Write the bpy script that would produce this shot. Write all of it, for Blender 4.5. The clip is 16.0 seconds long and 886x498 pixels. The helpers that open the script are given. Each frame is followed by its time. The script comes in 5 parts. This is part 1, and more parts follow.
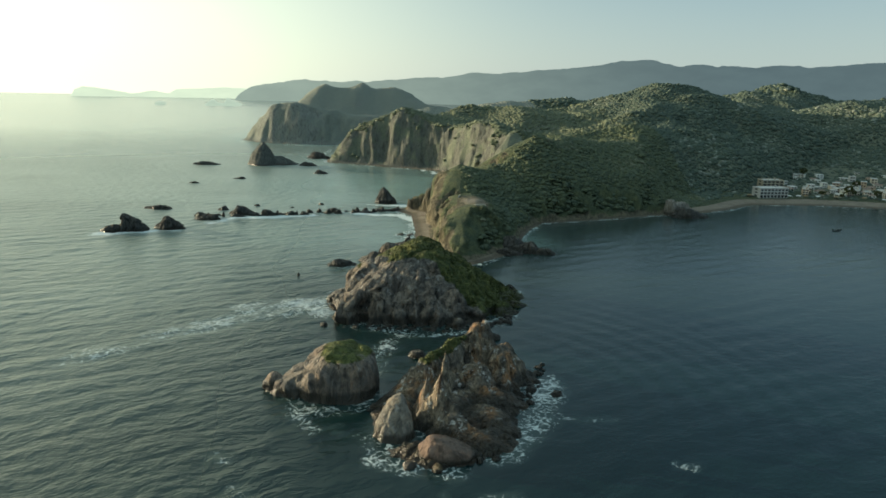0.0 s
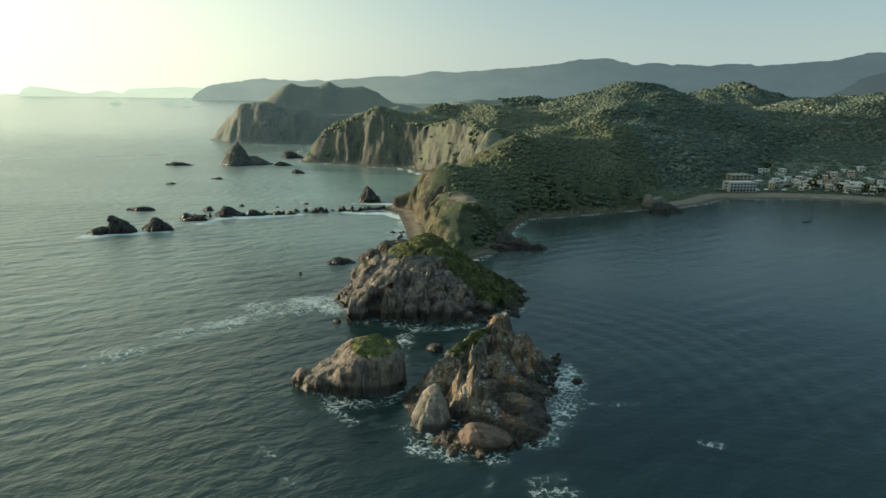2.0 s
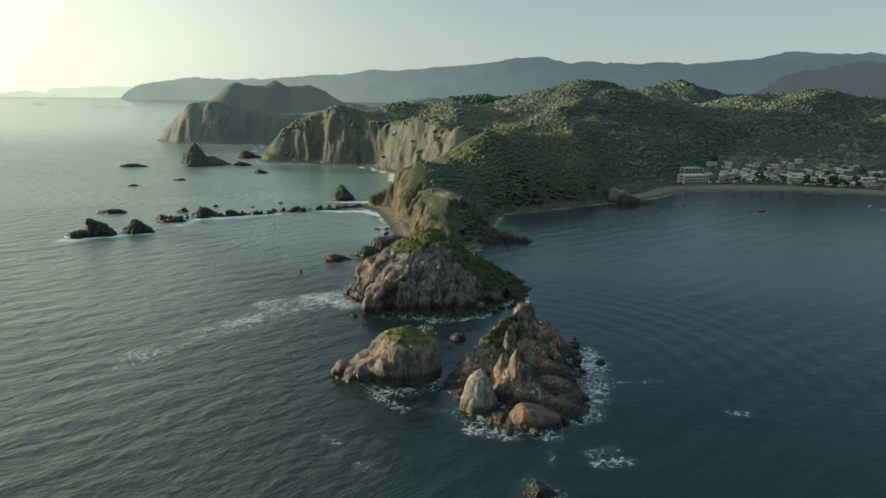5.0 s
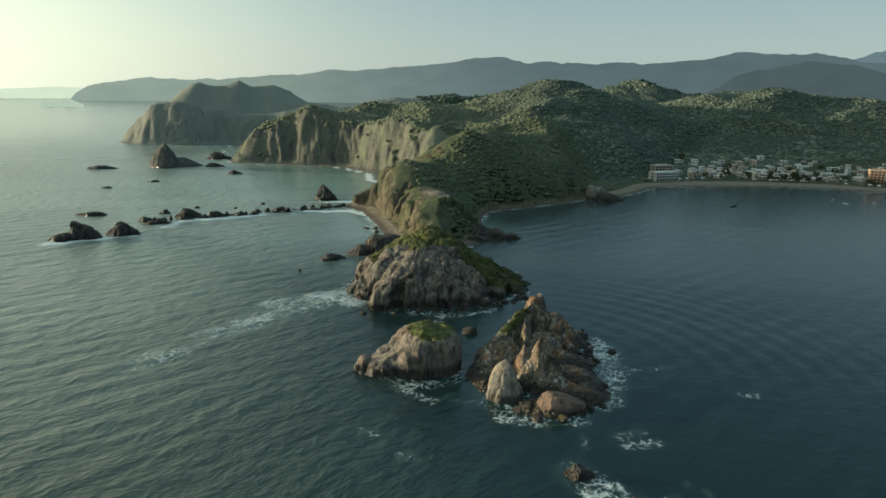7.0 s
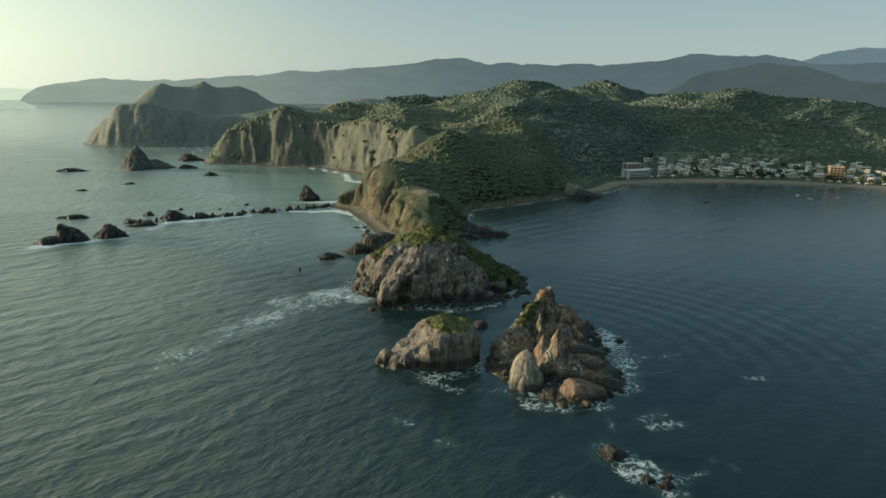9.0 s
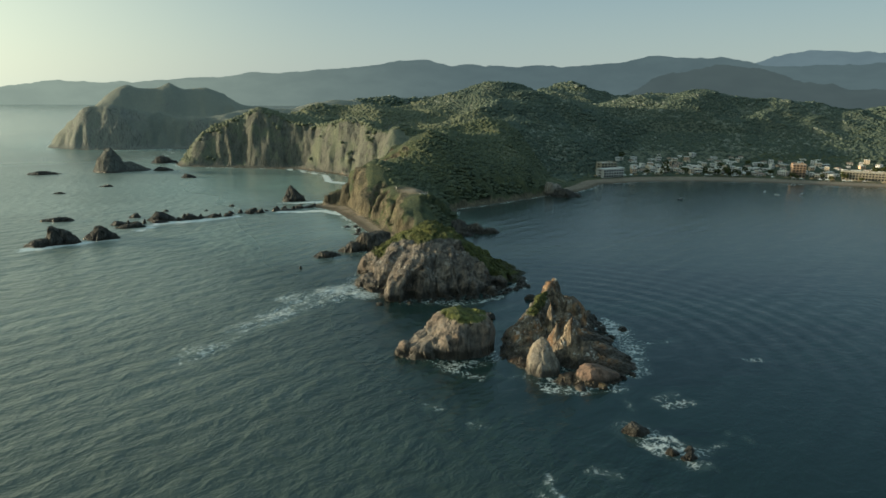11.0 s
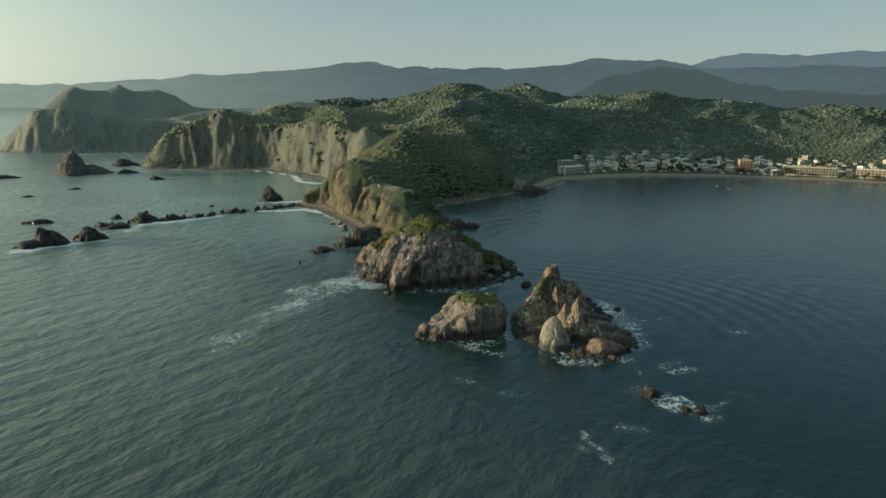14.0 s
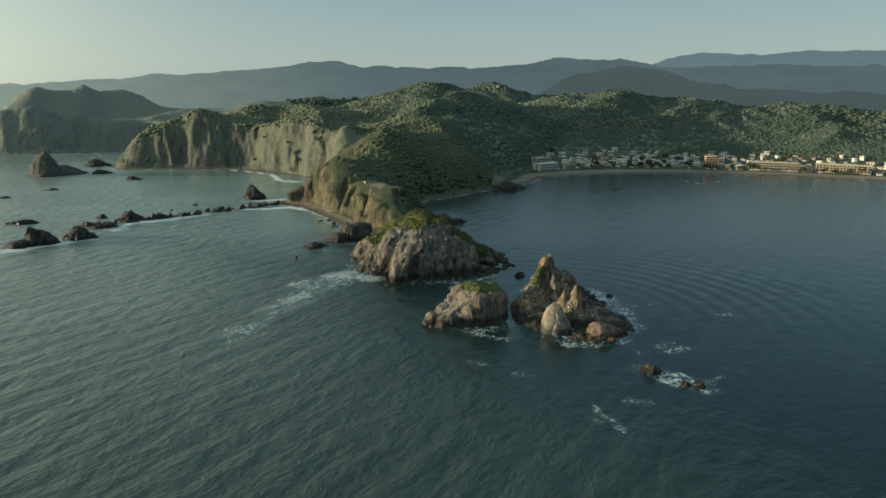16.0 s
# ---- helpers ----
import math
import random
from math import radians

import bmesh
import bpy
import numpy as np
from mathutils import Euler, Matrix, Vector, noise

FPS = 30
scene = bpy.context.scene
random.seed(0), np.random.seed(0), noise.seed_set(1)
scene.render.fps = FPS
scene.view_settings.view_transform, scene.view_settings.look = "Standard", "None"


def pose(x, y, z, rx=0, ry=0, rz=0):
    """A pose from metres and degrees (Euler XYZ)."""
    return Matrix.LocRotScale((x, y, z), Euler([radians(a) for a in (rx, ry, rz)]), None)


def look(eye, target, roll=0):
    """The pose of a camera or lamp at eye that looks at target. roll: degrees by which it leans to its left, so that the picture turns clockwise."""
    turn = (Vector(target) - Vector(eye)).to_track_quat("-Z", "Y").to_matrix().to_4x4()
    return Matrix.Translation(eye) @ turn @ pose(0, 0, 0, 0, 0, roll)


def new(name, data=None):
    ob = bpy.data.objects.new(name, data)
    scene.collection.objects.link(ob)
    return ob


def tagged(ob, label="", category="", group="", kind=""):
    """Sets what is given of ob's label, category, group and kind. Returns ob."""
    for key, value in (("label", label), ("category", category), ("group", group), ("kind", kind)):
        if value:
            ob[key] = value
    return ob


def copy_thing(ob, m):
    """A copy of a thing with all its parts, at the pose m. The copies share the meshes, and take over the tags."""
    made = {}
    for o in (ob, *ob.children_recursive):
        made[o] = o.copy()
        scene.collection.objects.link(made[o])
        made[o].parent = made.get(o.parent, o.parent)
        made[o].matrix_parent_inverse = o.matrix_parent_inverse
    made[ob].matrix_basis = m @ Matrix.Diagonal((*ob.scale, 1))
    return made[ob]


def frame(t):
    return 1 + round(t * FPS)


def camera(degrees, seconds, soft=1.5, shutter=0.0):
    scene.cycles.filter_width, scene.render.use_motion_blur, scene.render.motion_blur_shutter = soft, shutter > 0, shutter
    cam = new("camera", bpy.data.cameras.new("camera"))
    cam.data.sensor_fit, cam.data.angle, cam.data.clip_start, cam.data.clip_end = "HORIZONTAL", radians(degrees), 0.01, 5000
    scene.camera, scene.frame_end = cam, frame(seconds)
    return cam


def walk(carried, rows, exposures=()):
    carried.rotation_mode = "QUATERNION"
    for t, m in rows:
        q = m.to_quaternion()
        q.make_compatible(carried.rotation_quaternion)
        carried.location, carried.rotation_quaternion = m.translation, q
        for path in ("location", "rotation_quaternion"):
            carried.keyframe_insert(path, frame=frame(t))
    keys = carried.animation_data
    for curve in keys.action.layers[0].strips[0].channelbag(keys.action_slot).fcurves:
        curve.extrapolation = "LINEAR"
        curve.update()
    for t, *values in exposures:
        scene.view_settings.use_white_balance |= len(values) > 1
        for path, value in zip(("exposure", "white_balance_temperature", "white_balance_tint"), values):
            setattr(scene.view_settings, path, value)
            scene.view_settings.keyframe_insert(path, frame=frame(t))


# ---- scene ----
cam = camera(66.0, 16.0, soft=1.6)
PATH = [  # seconds, eye, yaw to the right, pitch, roll
    (0, -13.43, -3.86, 103.29, 8.176, -13.396, 1.37),
    (0.5, -19.16, -4.67, 103.31, 9.046, -13.403, 1.32),
    (1, -25.00, -5.56, 103.30, 9.914, -13.413, 1.27),
    (1.5, -30.92, -6.43, 103.29, 10.785, -13.424, 1.22),
    (2, -36.88, -7.23, 103.25, 11.662, -13.437, 1.18),
    (2.5, -42.85, -7.89, 103.21, 12.547, -13.448, 1.15),
    (3, -48.83, -8.40, 103.14, 13.440, -13.459, 1.11),
    (3.5, -54.78, -8.74, 103.07, 14.341, -13.467, 1.08),
    (4, -60.71, -8.91, 102.97, 15.247, -13.471, 1.06),
    (4.75, -69.53, -8.87, 102.81, 16.613, -13.471, 1.02),
    (5.5, -78.26, -8.55, 102.62, 17.978, -13.462, 0.99),
    (6.5, -89.79, -7.84, 102.32, 19.781, -13.432, 0.96),
    (7, -95.52, -7.45, 102.16, 20.671, -13.410, 0.94),
    (7.5, -101.23, -7.07, 101.98, 21.549, -13.383, 0.93),
    (8, -106.93, -6.73, 101.79, 22.415, -13.351, 0.91),
    (8.5, -112.62, -6.46, 101.60, 23.268, -13.316, 0.90),
    (9, -118.32, -6.30, 101.39, 24.108, -13.277, 0.89),
    (9.8, -127.47, -6.27, 101.05, 25.425, -13.208, 0.86),
    (10.6, -136.66, -6.57, 100.70, 26.712, -13.135, 0.84),
    (11.5, -147.06, -7.31, 100.28, 28.132, -13.052, 0.81),
    (12, -152.85, -7.87, 100.05, 28.912, -13.008, 0.79),
    (12.5, -158.63, -8.51, 99.81, 29.687, -12.968, 0.77),
    (13, -164.41, -9.21, 99.58, 30.460, -12.931, 0.75),
    (13.5, -170.15, -9.92, 99.35, 31.232, -12.900, 0.73),
    (14, -175.82, -10.61, 99.11, 32.003, -12.877, 0.70),
    (14.5, -181.41, -11.21, 98.89, 32.774, -12.864, 0.67),
    (15, -186.87, -11.69, 98.66, 33.541, -12.861, 0.63),
    (15.5, -192.15, -11.98, 98.45, 34.303, -12.872, 0.60),
    (16, -197.21, -12.01, 98.24, 35.055, -12.897, 0.56),
]
walk(cam, [(t, pose(x, y, z, 90 + pitch, 0, -yaw) @ pose(0, 0, 0, 0, 0, roll)) for t, x, y, z, yaw, pitch, roll in PATH],
     exposures=[(0.0, 0.74, 6500, 3), (4.0, 0.66, 6500, 3), (8.0, 0.58, 6500, 3), (16.0, 0.42, 6500, 3)])

# ---- world and sun ----
SUN_LEFT, SUN_UP = 62.0, 7.5  # degrees left of +y, and above the horizon
world = bpy.data.worlds.new("evening_sky")
scene.world = world
world.use_nodes = True
sun_way = Vector((-math.sin(radians(SUN_LEFT)) * math.cos(radians(SUN_UP)), math.cos(radians(SUN_LEFT)) * math.cos(radians(SUN_UP)), math.sin(radians(SUN_UP))))


def hazy_sky(tree):
    """A clear sky behind sea haze: pale towards the horizon and brightest round the sun."""
    def node(kind, *ins):
        n = tree.nodes.new("ShaderNode" + kind)
        for i, v in enumerate(ins):
            if isinstance(v, bpy.types.NodeSocket):
                tree.links.new(v, n.inputs[i])
            elif v is not None:
                n.inputs[i].default_value = v
        return n

    def ramp(v, a, b, lo, hi):
        n = node("MapRange", v, a, b, lo, hi)
        n.interpolation_type = "SMOOTHSTEP"
        return n.outputs[0]

    def mix(f, a, b, how="MIX"):
        n = tree.nodes.new("ShaderNodeMix")
        n.data_type, n.blend_type = "RGBA", how
        for i, v in ((0, f), (6, a), (7, b)):
            if isinstance(v, bpy.types.NodeSocket):
                tree.links.new(v, n.inputs[i])
            else:
                n.inputs[i].default_value = v if i == 0 else (*v, 1.0)
        return n.outputs[2]

    sky = node("TexSky")
    sky.sky_type, sky.sun_disc = "NISHITA", False
    sky.sun_elevation, sky.sun_rotation = radians(SUN_UP), radians(-SUN_LEFT)
    sky.air_density, sky.dust_density, sky.ozone_density = 1.0, 1.0, 1.5
    way = node("TexCoord").outputs["Generated"]
    up = node("SeparateXYZ", way).outputs[2]
    dot = node("VectorMath", way, tuple(sun_way))
    dot.operation = "DOT_PRODUCT"
    near_sun = ramp(dot.outputs["Value"], 0.10, 1.03, 0.0, 1.0)
    power = node("Math", near_sun, 1.5)
    power.operation = "POWER"
    haze = mix(ramp(up, -0.03, 0.30, 0.0, 1.0), HAZE_LOW, HAZE_HIGH)
    away = mix(ramp(up, -0.03, 0.30, 0.0, 1.0), AWAY_LOW, AWAY_HIGH)
    haze = mix(ramp(dot.outputs["Value"], 0.75, -0.1, 0.0, 1.0), haze, away)
    # the unseen sky overhead is brightened as fill for the shaded sides
    haze = mix(ramp(up, 0.45, 0.95, 0.0, 1.0), haze, FILL_ZENITH)
    glow = mix(power.outputs[0], (0.0, 0.0, 0.0), GLOW)
    low = ramp(up, 0.75, 0.0, 0.3, 1.0)
    glow = mix(low, (0.0, 0.0, 0.0), glow)
    clear = mix(1.0, sky.outputs[0], (SKY, SKY, SKY), "MULTIPLY")
    out = mix(1.0, mix(1.0, clear, haze, "ADD"), glow, "ADD")
    tree.links.new(out, tree.nodes["Background"].inputs["Color"])
    tree.nodes["Background"].inputs["Strength"].default_value = 0.79


HAZE_LOW, HAZE_HIGH, FILL_ZENITH = (0.46, 0.51, 0.47), (0.265, 0.335, 0.330), (0.36, 0.49, 0.56)
AWAY_LOW, AWAY_HIGH = (0.325, 0.385, 0.395), (0.135, 0.235, 0.315)
GLOW, SKY = (0.68, 0.67, 0.42), 0.025
hazy_sky(world.node_tree)

sun = new("sun", bpy.data.lights.new("sun", "SUN"))
sun.data.energy, sun.data.angle, sun.data.color = 5.0, radians(0.8), (1.0, 0.82, 0.58)
sun.matrix_world = look(sun_way * 500, (0, 0, 0))


# ---- noise and mesh helpers ----
def lattice(ix, iy, iz, seed):
    h = (ix * 374761393 + iy * 668265263 + iz * 2147483647 + seed * 974634777) & 0xFFFFFFFF
    h = ((h ^ (h >> 13)) * 1274126177) & 0xFFFFFFFF
    return ((h ^ (h >> 16)) & 0xFFFF) / 32767.5 - 1.0


def vnoise(x, y, z=0.0, seed=0):
    """Smooth value noise, -1 to 1, on arrays."""
    x, y, z = np.broadcast_arrays(np.asarray(x, float), np.asarray(y, float), np.asarray(z, float))
    fx, fy, fz = np.floor(x), np.floor(y), np.floor(z)
    ix, iy, iz = fx.astype(np.int64), fy.astype(np.int64), fz.astype(np.int64)
    u, v, w = x - fx, y - fy, z - fz
    u, v, w = u * u * (3 - 2 * u), v * v * (3 - 2 * v), w * w * (3 - 2 * w)
    out = 0
    for a in (0, 1):
        for b in (0, 1):
            for c in (0, 1):
                k = (u if a else 1 - u) * (v if b else 1 - v) * (w if c else 1 - w)
                out = out + k * lattice(ix + a, iy + b, iz + c, seed)
    return out


def fbm(x, y, z=0.0, octaves=4, seed=0):
    out, amp = 0, 1.0
    for i in range(octaves):
        f = 2.03 ** i
        out = out + amp * vnoise(np.asarray(x) * f + 7.1 * i, np.asarray(y) * f - 3.7 * i, np.asarray(z) * f + 1.9 * i, seed + i)
        amp *= 0.5
    return out / 1.9


def ridged(x, y, z=0.0, octaves=4, seed=0):
    out, amp = 0, 1.0
    for i in range(octaves):
        f = 2.1 ** i
        out = out + amp * (1 - 2 * np.abs(vnoise(np.asarray(x) * f + 5.3 * i, np.asarray(y) * f + 2.2 * i, np.asarray(z) * f - 4.4 * i, seed + i)))
        amp *= 0.5
    return out / 1.9


def cells(x, y, z, seed=0):
    """Distance to the nearest and second nearest of random points, one a unit cell, and for each place a random tilted facet of the nearest one."""
    x, y, z = (np.asarray(a, float) for a in (x, y, z))
    ix, iy, iz = (np.floor(a).astype(np.int64) for a in (x, y, z))
    d1, d2, facet = np.full(x.shape, 9.0), np.full(x.shape, 9.0), np.zeros(x.shape)
    for a in (-1, 0, 1):
        for b in (-1, 0, 1):
            for c in (-1, 0, 1):
                jx, jy, jz = ix + a, iy + b, iz + c
                px = jx + 0.5 + 0.45 * lattice(jx, jy, jz, seed)
                py = jy + 0.5 + 0.45 * lattice(jx, jy, jz, seed + 1)
                pz = jz + 0.5 + 0.45 * lattice(jx, jy, jz, seed + 2)
                d = np.sqrt((x - px) ** 2 + (y - py) ** 2 + (z - pz) ** 2)
                near = d < d1
                d2 = np.where(near, d1, np.minimum(d2, d))
                tilt = lattice(jx, jy, jz, seed + 4) * (x - px) + lattice(jx, jy, jz, seed + 5) * (y - py) + 0.6 * lattice(jx, jy, jz, seed + 6) * (z - pz)
                facet = np.where(near, 0.55 * lattice(jx, jy, jz, seed + 3) + 1.1 * tilt, facet)
                d1 = np.where(near, d, d1)
    return d1, d2, facet


def step(a, b, x):
    t = np.clip((np.asarray(x, float) - a) / (b - a), 0, 1)
    return t * t * (3 - 2 * t)


def mesh_of(name, verts, faces, smooth=True, **attributes):
    """A mesh from arrays of vertices and of triangles or quads, with per-vertex float attributes."""
    verts, faces = np.asarray(verts, np.float32), np.asarray(faces, np.int32)
    me = bpy.data.meshes.new(name)
    n, k = faces.shape
    me.vertices.add(len(verts))
    me.vertices.foreach_set("co", verts.ravel())
    me.loops.add(n * k)
    me.loops.foreach_set("vertex_index", faces.ravel())
    me.polygons.add(n)
    me.polygons.foreach_set("loop_start", np.arange(0, n * k, k, dtype=np.int32))
    me.polygons.foreach_set("use_smooth", np.full(n, smooth))
    for key, values in attributes.items():
        me.attributes.new(key, "FLOAT", "POINT").data.foreach_set("value", np.asarray(values, np.float32).ravel())
    me.update(calc_edges=True)
    me.validate()
    return me


def grid_faces(nx, ny):
    i = (np.arange(ny - 1)[:, None] * nx + np.arange(nx - 1)[None, :]).ravel()
    return np.stack([i, i + 1, i + nx + 1, i + nx], 1)


def compact(verts, faces, keep, **attributes):
    """Drops the faces that are not kept, and the vertices that no face uses."""
    faces = faces[keep]
    used = np.unique(faces)
    back = np.zeros(len(verts), np.int64)
    back[used] = np.arange(len(used))
    return verts[used], back[faces], {k: np.asarray(v).ravel()[used] for k, v in attributes.items()}


def grid_normals(X, Y, Z):
    P = np.stack([X, Y, Z], -1)
    n = np.cross(np.gradient(P, axis=1), np.gradient(P, axis=0))
    return n / np.linalg.norm(n, axis=-1, keepdims=True)


def from_bm(name, bm, smooth=False):
    me = bpy.data.meshes.new(name)
    bm.to_mesh(me)
    bm.free()
    if smooth:
        me.polygons.foreach_set("use_smooth", np.full(len(me.polygons), True))
    return me


def part(name, data, material, parent, label="", kind=""):
    """A mesh (or bmesh) as one object under a thing or a part."""
    if isinstance(data, bmesh.types.BMesh):
        data = from_bm(name, data)
    if material is not None and not data.materials:
        data.materials.append(material)
    ob = new(name, data)
    ob.parent = parent
    return tagged(ob, label, kind=kind)


def thing(name, data, material, label, category, group="", kind="", at=None):
    if isinstance(data, bmesh.types.BMesh):
        data = from_bm(name, data)
    if data is not None and material is not None and not data.materials:
        data.materials.append(material)
    ob = new(name, data)
    if at is not None:
        ob.matrix_basis = at
    return tagged(ob, label, category, group, kind)


def box(bm, x0, y0, z0, x1, y1, z1):
    v = [bm.verts.new(c) for c in ((x0, y0, z0), (x1, y0, z0), (x1, y1, z0), (x0, y1, z0), (x0, y0, z1), (x1, y0, z1), (x1, y1, z1), (x0, y1, z1))]
    for f in ((3, 2, 1, 0), (4, 5, 6, 7), (0, 1, 5, 4), (1, 2, 6, 5), (2, 3, 7, 6), (3, 0, 4, 7)):
        bm.faces.new([v[i] for i in f])


# ---- materials ----
class Nodes:
    """A short way to write node materials."""

    def __init__(self, name):
        self.m = bpy.data.materials.new(name)
        self.m.use_nodes = True
        self.t = self.m.node_tree
        self.bsdf = self.t.nodes["Principled BSDF"]

    def add(self, kind, ins=None, operation="", feature="", data_type="", interpolation_type="", attribute_name=""):
        n = self.t.nodes.new("ShaderNode" + kind)
        if operation:
            n.operation = operation
        if feature:
            n.feature = feature
        if data_type:
            n.data_type = data_type
        if interpolation_type:
            n.interpolation_type = interpolation_type
        if attribute_name:
            n.attribute_name = attribute_name
        for k, v in (ins or {}).items():
            self.put(n.inputs[k], v)
        return n

    def put(self, socket, v):
        if isinstance(v, bpy.types.NodeSocket):
            self.t.links.new(v, socket)
        else:
            socket.default_value = v

    def place(self):
        return self.add("NewGeometry").outputs["Position"]

    def scaled(self, vector, s):
        return self.add("VectorMath", {0: vector, 1: s}, operation="MULTIPLY").outputs[0]

    def noise(self, vector, scale, detail=4.0, rough=0.55):
        return self.add("TexNoise", {"Vector": vector, "Scale": scale, "Detail": detail, "Roughness": rough}).outputs["Fac"]

    def math(self, op, a, b=0.0, c=0.0):
        return self.add("Math", {0: a, 1: b, 2: c}, operation=op).outputs[0]

    def ramp(self, v, a, b, lo=0.0, hi=1.0):
        n = self.add("MapRange", {"Value": v, "From Min": a, "From Max": b, "To Min": lo, "To Max": hi}, interpolation_type="SMOOTHSTEP")
        return n.outputs[0]

    def mix(self, f, a, b):
        n = self.add("Mix", data_type="RGBA")
        for key, v in ((0, f), (6, a), (7, b)):
            self.put(n.inputs[key], (*v, 1.0) if isinstance(v, tuple) and len(v) == 3 else v)
        return n.outputs[2]

    def attr(self, name):
        return self.add("Attribute", attribute_name=name).outputs["Fac"]

    def bump(self, height, strength, distance, normal=None):
        ins = {"Height": height, "Strength": strength, "Distance": distance}
        if normal is not None:
            ins["Normal"] = normal
        return self.add("Bump", ins).outputs[0]

    def done(self, color, rough=0.9, normal=None, spec=0.3, **more):
        self.put(self.bsdf.inputs["Base Color"], (*color, 1.0) if isinstance(color, tuple) and len(color) == 3 else color)
        self.put(self.bsdf.inputs["Roughness"], rough)
        if spec is not None:
            self.bsdf.inputs["Specular IOR Level"].default_value = spec
        if normal is not None:
            self.put(self.bsdf.inputs["Normal"], normal)
        return self.m


def rock_material(name, tan, grey, rust, wet_top=2.2, guano=0.0, bump=1.0, rusty=0.7, cracks=0.7):
    n = Nodes(name)
    p = n.place()
    big, mid, fine = n.noise(p, 0.10, 4), n.noise(n.scaled(p, (1.0, 1.0, 0.6)), 0.35, 6, 0.62), n.noise(p, 1.8, 6, 0.7)
    col = n.mix(n.ramp(big, 0.42, 0.6), grey, tan)
    col = n.mix(n.math("MULTIPLY", n.ramp(n.noise(n.scaled(p, (1.0, 1.0, 0.2)), 0.11, 5, 0.6), 0.5, 0.62), rusty), col, rust)
    col = n.mix(n.ramp(mid, 0.52, 0.34, 0, 0.8), col, tuple(c * 0.4 for c in grey))
    streak = n.noise(n.scaled(p, (1.0, 1.0, 0.16)), 0.5, 5, 0.65)
    col = n.mix(n.ramp(streak, 0.52, 0.36, 0, 0.75), col, tuple(c * 0.33 for c in grey))
    col = n.mix(n.ramp(fine, 0.5, 0.34, 0, 0.48), col, tuple(c * 0.35 for c in grey))
    col = n.mix(n.ramp(fine, 0.6, 0.75, 0, 0.35), col, tuple(min(1.0, c * 1.5) for c in tan))
    wander = n.add("VectorMath", {0: n.scaled(p, (1.0, 1.0, 0.28)), 1: n.scaled(n.add("TexNoise", {"Vector": p, "Scale": 0.16, "Detail": 5.0, "Roughness": 0.65}).outputs["Color"], (7.0, 7.0, 3.0))}, operation="ADD").outputs[0]
    cleft = n.add("TexVoronoi", {"Vector": wander, "Scale": 0.21}, feature="DISTANCE_TO_EDGE").outputs["Distance"]
    col = n.mix(n.ramp(cleft, 0.085, 0.01, 0, cracks), col, tuple(c * 0.25 for c in grey))
    z = n.add("SeparateXYZ", {0: p}).outputs[2]
    up = n.add("SeparateXYZ", {0: n.add("NewGeometry").outputs["Normal"]}).outputs[2]
    if guano:
        white = n.math("MULTIPLY", n.ramp(n.noise(p, 0.3, 5, 0.75), 0.56, 0.62), n.ramp(up, 0.1, 0.5))
        col = n.mix(n.math("MULTIPLY", white, guano), col, (0.58, 0.56, 0.51))
    veg = n.ramp(n.math("ADD", n.attr("veg"), n.math("MULTIPLY", n.math("SUBTRACT", fine, 0.5), 0.9)), 0.35, 0.6)
    green = n.mix(n.ramp(mid, 0.35, 0.65), (0.036, 0.048, 0.014), (0.10, 0.11, 0.032))
    col = n.mix(veg, col, green)
    wet = n.ramp(n.math("SUBTRACT", z, n.math("MULTIPLY", mid, 2.6)), wet_top - 0.6, wet_top - 2.2)
    col = n.mix(n.math("MULTIPLY", wet, 0.88), col, (0.024, 0.021, 0.015))
    bent = n.add("VectorMath", {0: n.scaled(p, (1.0, 1.0, 0.2)), 1: n.scaled(n.add("TexNoise", {"Vector": p, "Scale": 0.5, "Detail": 3.0}).outputs["Color"], (1.6, 1.6, 1.6))}, operation="ADD").outputs[0]
    crack = n.add("TexVoronoi", {"Vector": bent, "Scale": 0.55}, feature="DISTANCE_TO_EDGE").outputs["Distance"]
    chip = n.add("TexVoronoi", {"Vector": bent, "Scale": 1.3}, feature="F1").outputs["Distance"]
    h = n.math("ADD", n.math("MULTIPLY", mid, 1.3), n.math("MULTIPLY", fine, 0.55))
    h = n.math("ADD", h, n.math("ADD", n.math("MULTIPLY", n.ramp(crack, 0.0, 0.14), 0.45), n.math("MULTIPLY", chip, -0.28)))
    h = n.math("ADD", h, n.math("MULTIPLY", n.ramp(cleft, 0.0, 0.13), cracks))
    return n.done(col, n.ramp(wet, 0, 1, 0.92, 0.4), n.bump(h, 1.0 * bump, 1.15))


def foliage_material(name, dark, light, dry, dry_from=0.80, bump=0.6):
    n = Nodes(name)
    p = n.place()
    rnd = n.add("NewGeometry").outputs["Random Per Island"]
    wide = n.noise(p, 0.016, 3)
    fine = n.noise(p, 0.8, 5, 0.75)
    blend = n.noise(p, 0.22, 4, 0.65)
    col = n.mix(n.ramp(n.math("ADD", n.math("MULTIPLY", rnd, 0.25), n.math("ADD", n.math("MULTIPLY", wide, 0.5), n.math("MULTIPLY", blend, 0.5))), 0.35, 0.85), dark, light)
    pick = n.math("ADD", rnd, n.math("MULTIPLY", n.math("SUBTRACT", wide, 0.5), 1.7))
    col = n.mix(n.ramp(pick, dry_from, dry_from + 0.12), col, dry)
    col = n.mix(n.ramp(fine, 0.62, 0.38, 0, 0.55), col, tuple(c * 0.45 for c in dark))
    return n.done(col, 0.85, n.bump(fine, bump, 1.6), spec=0.15)


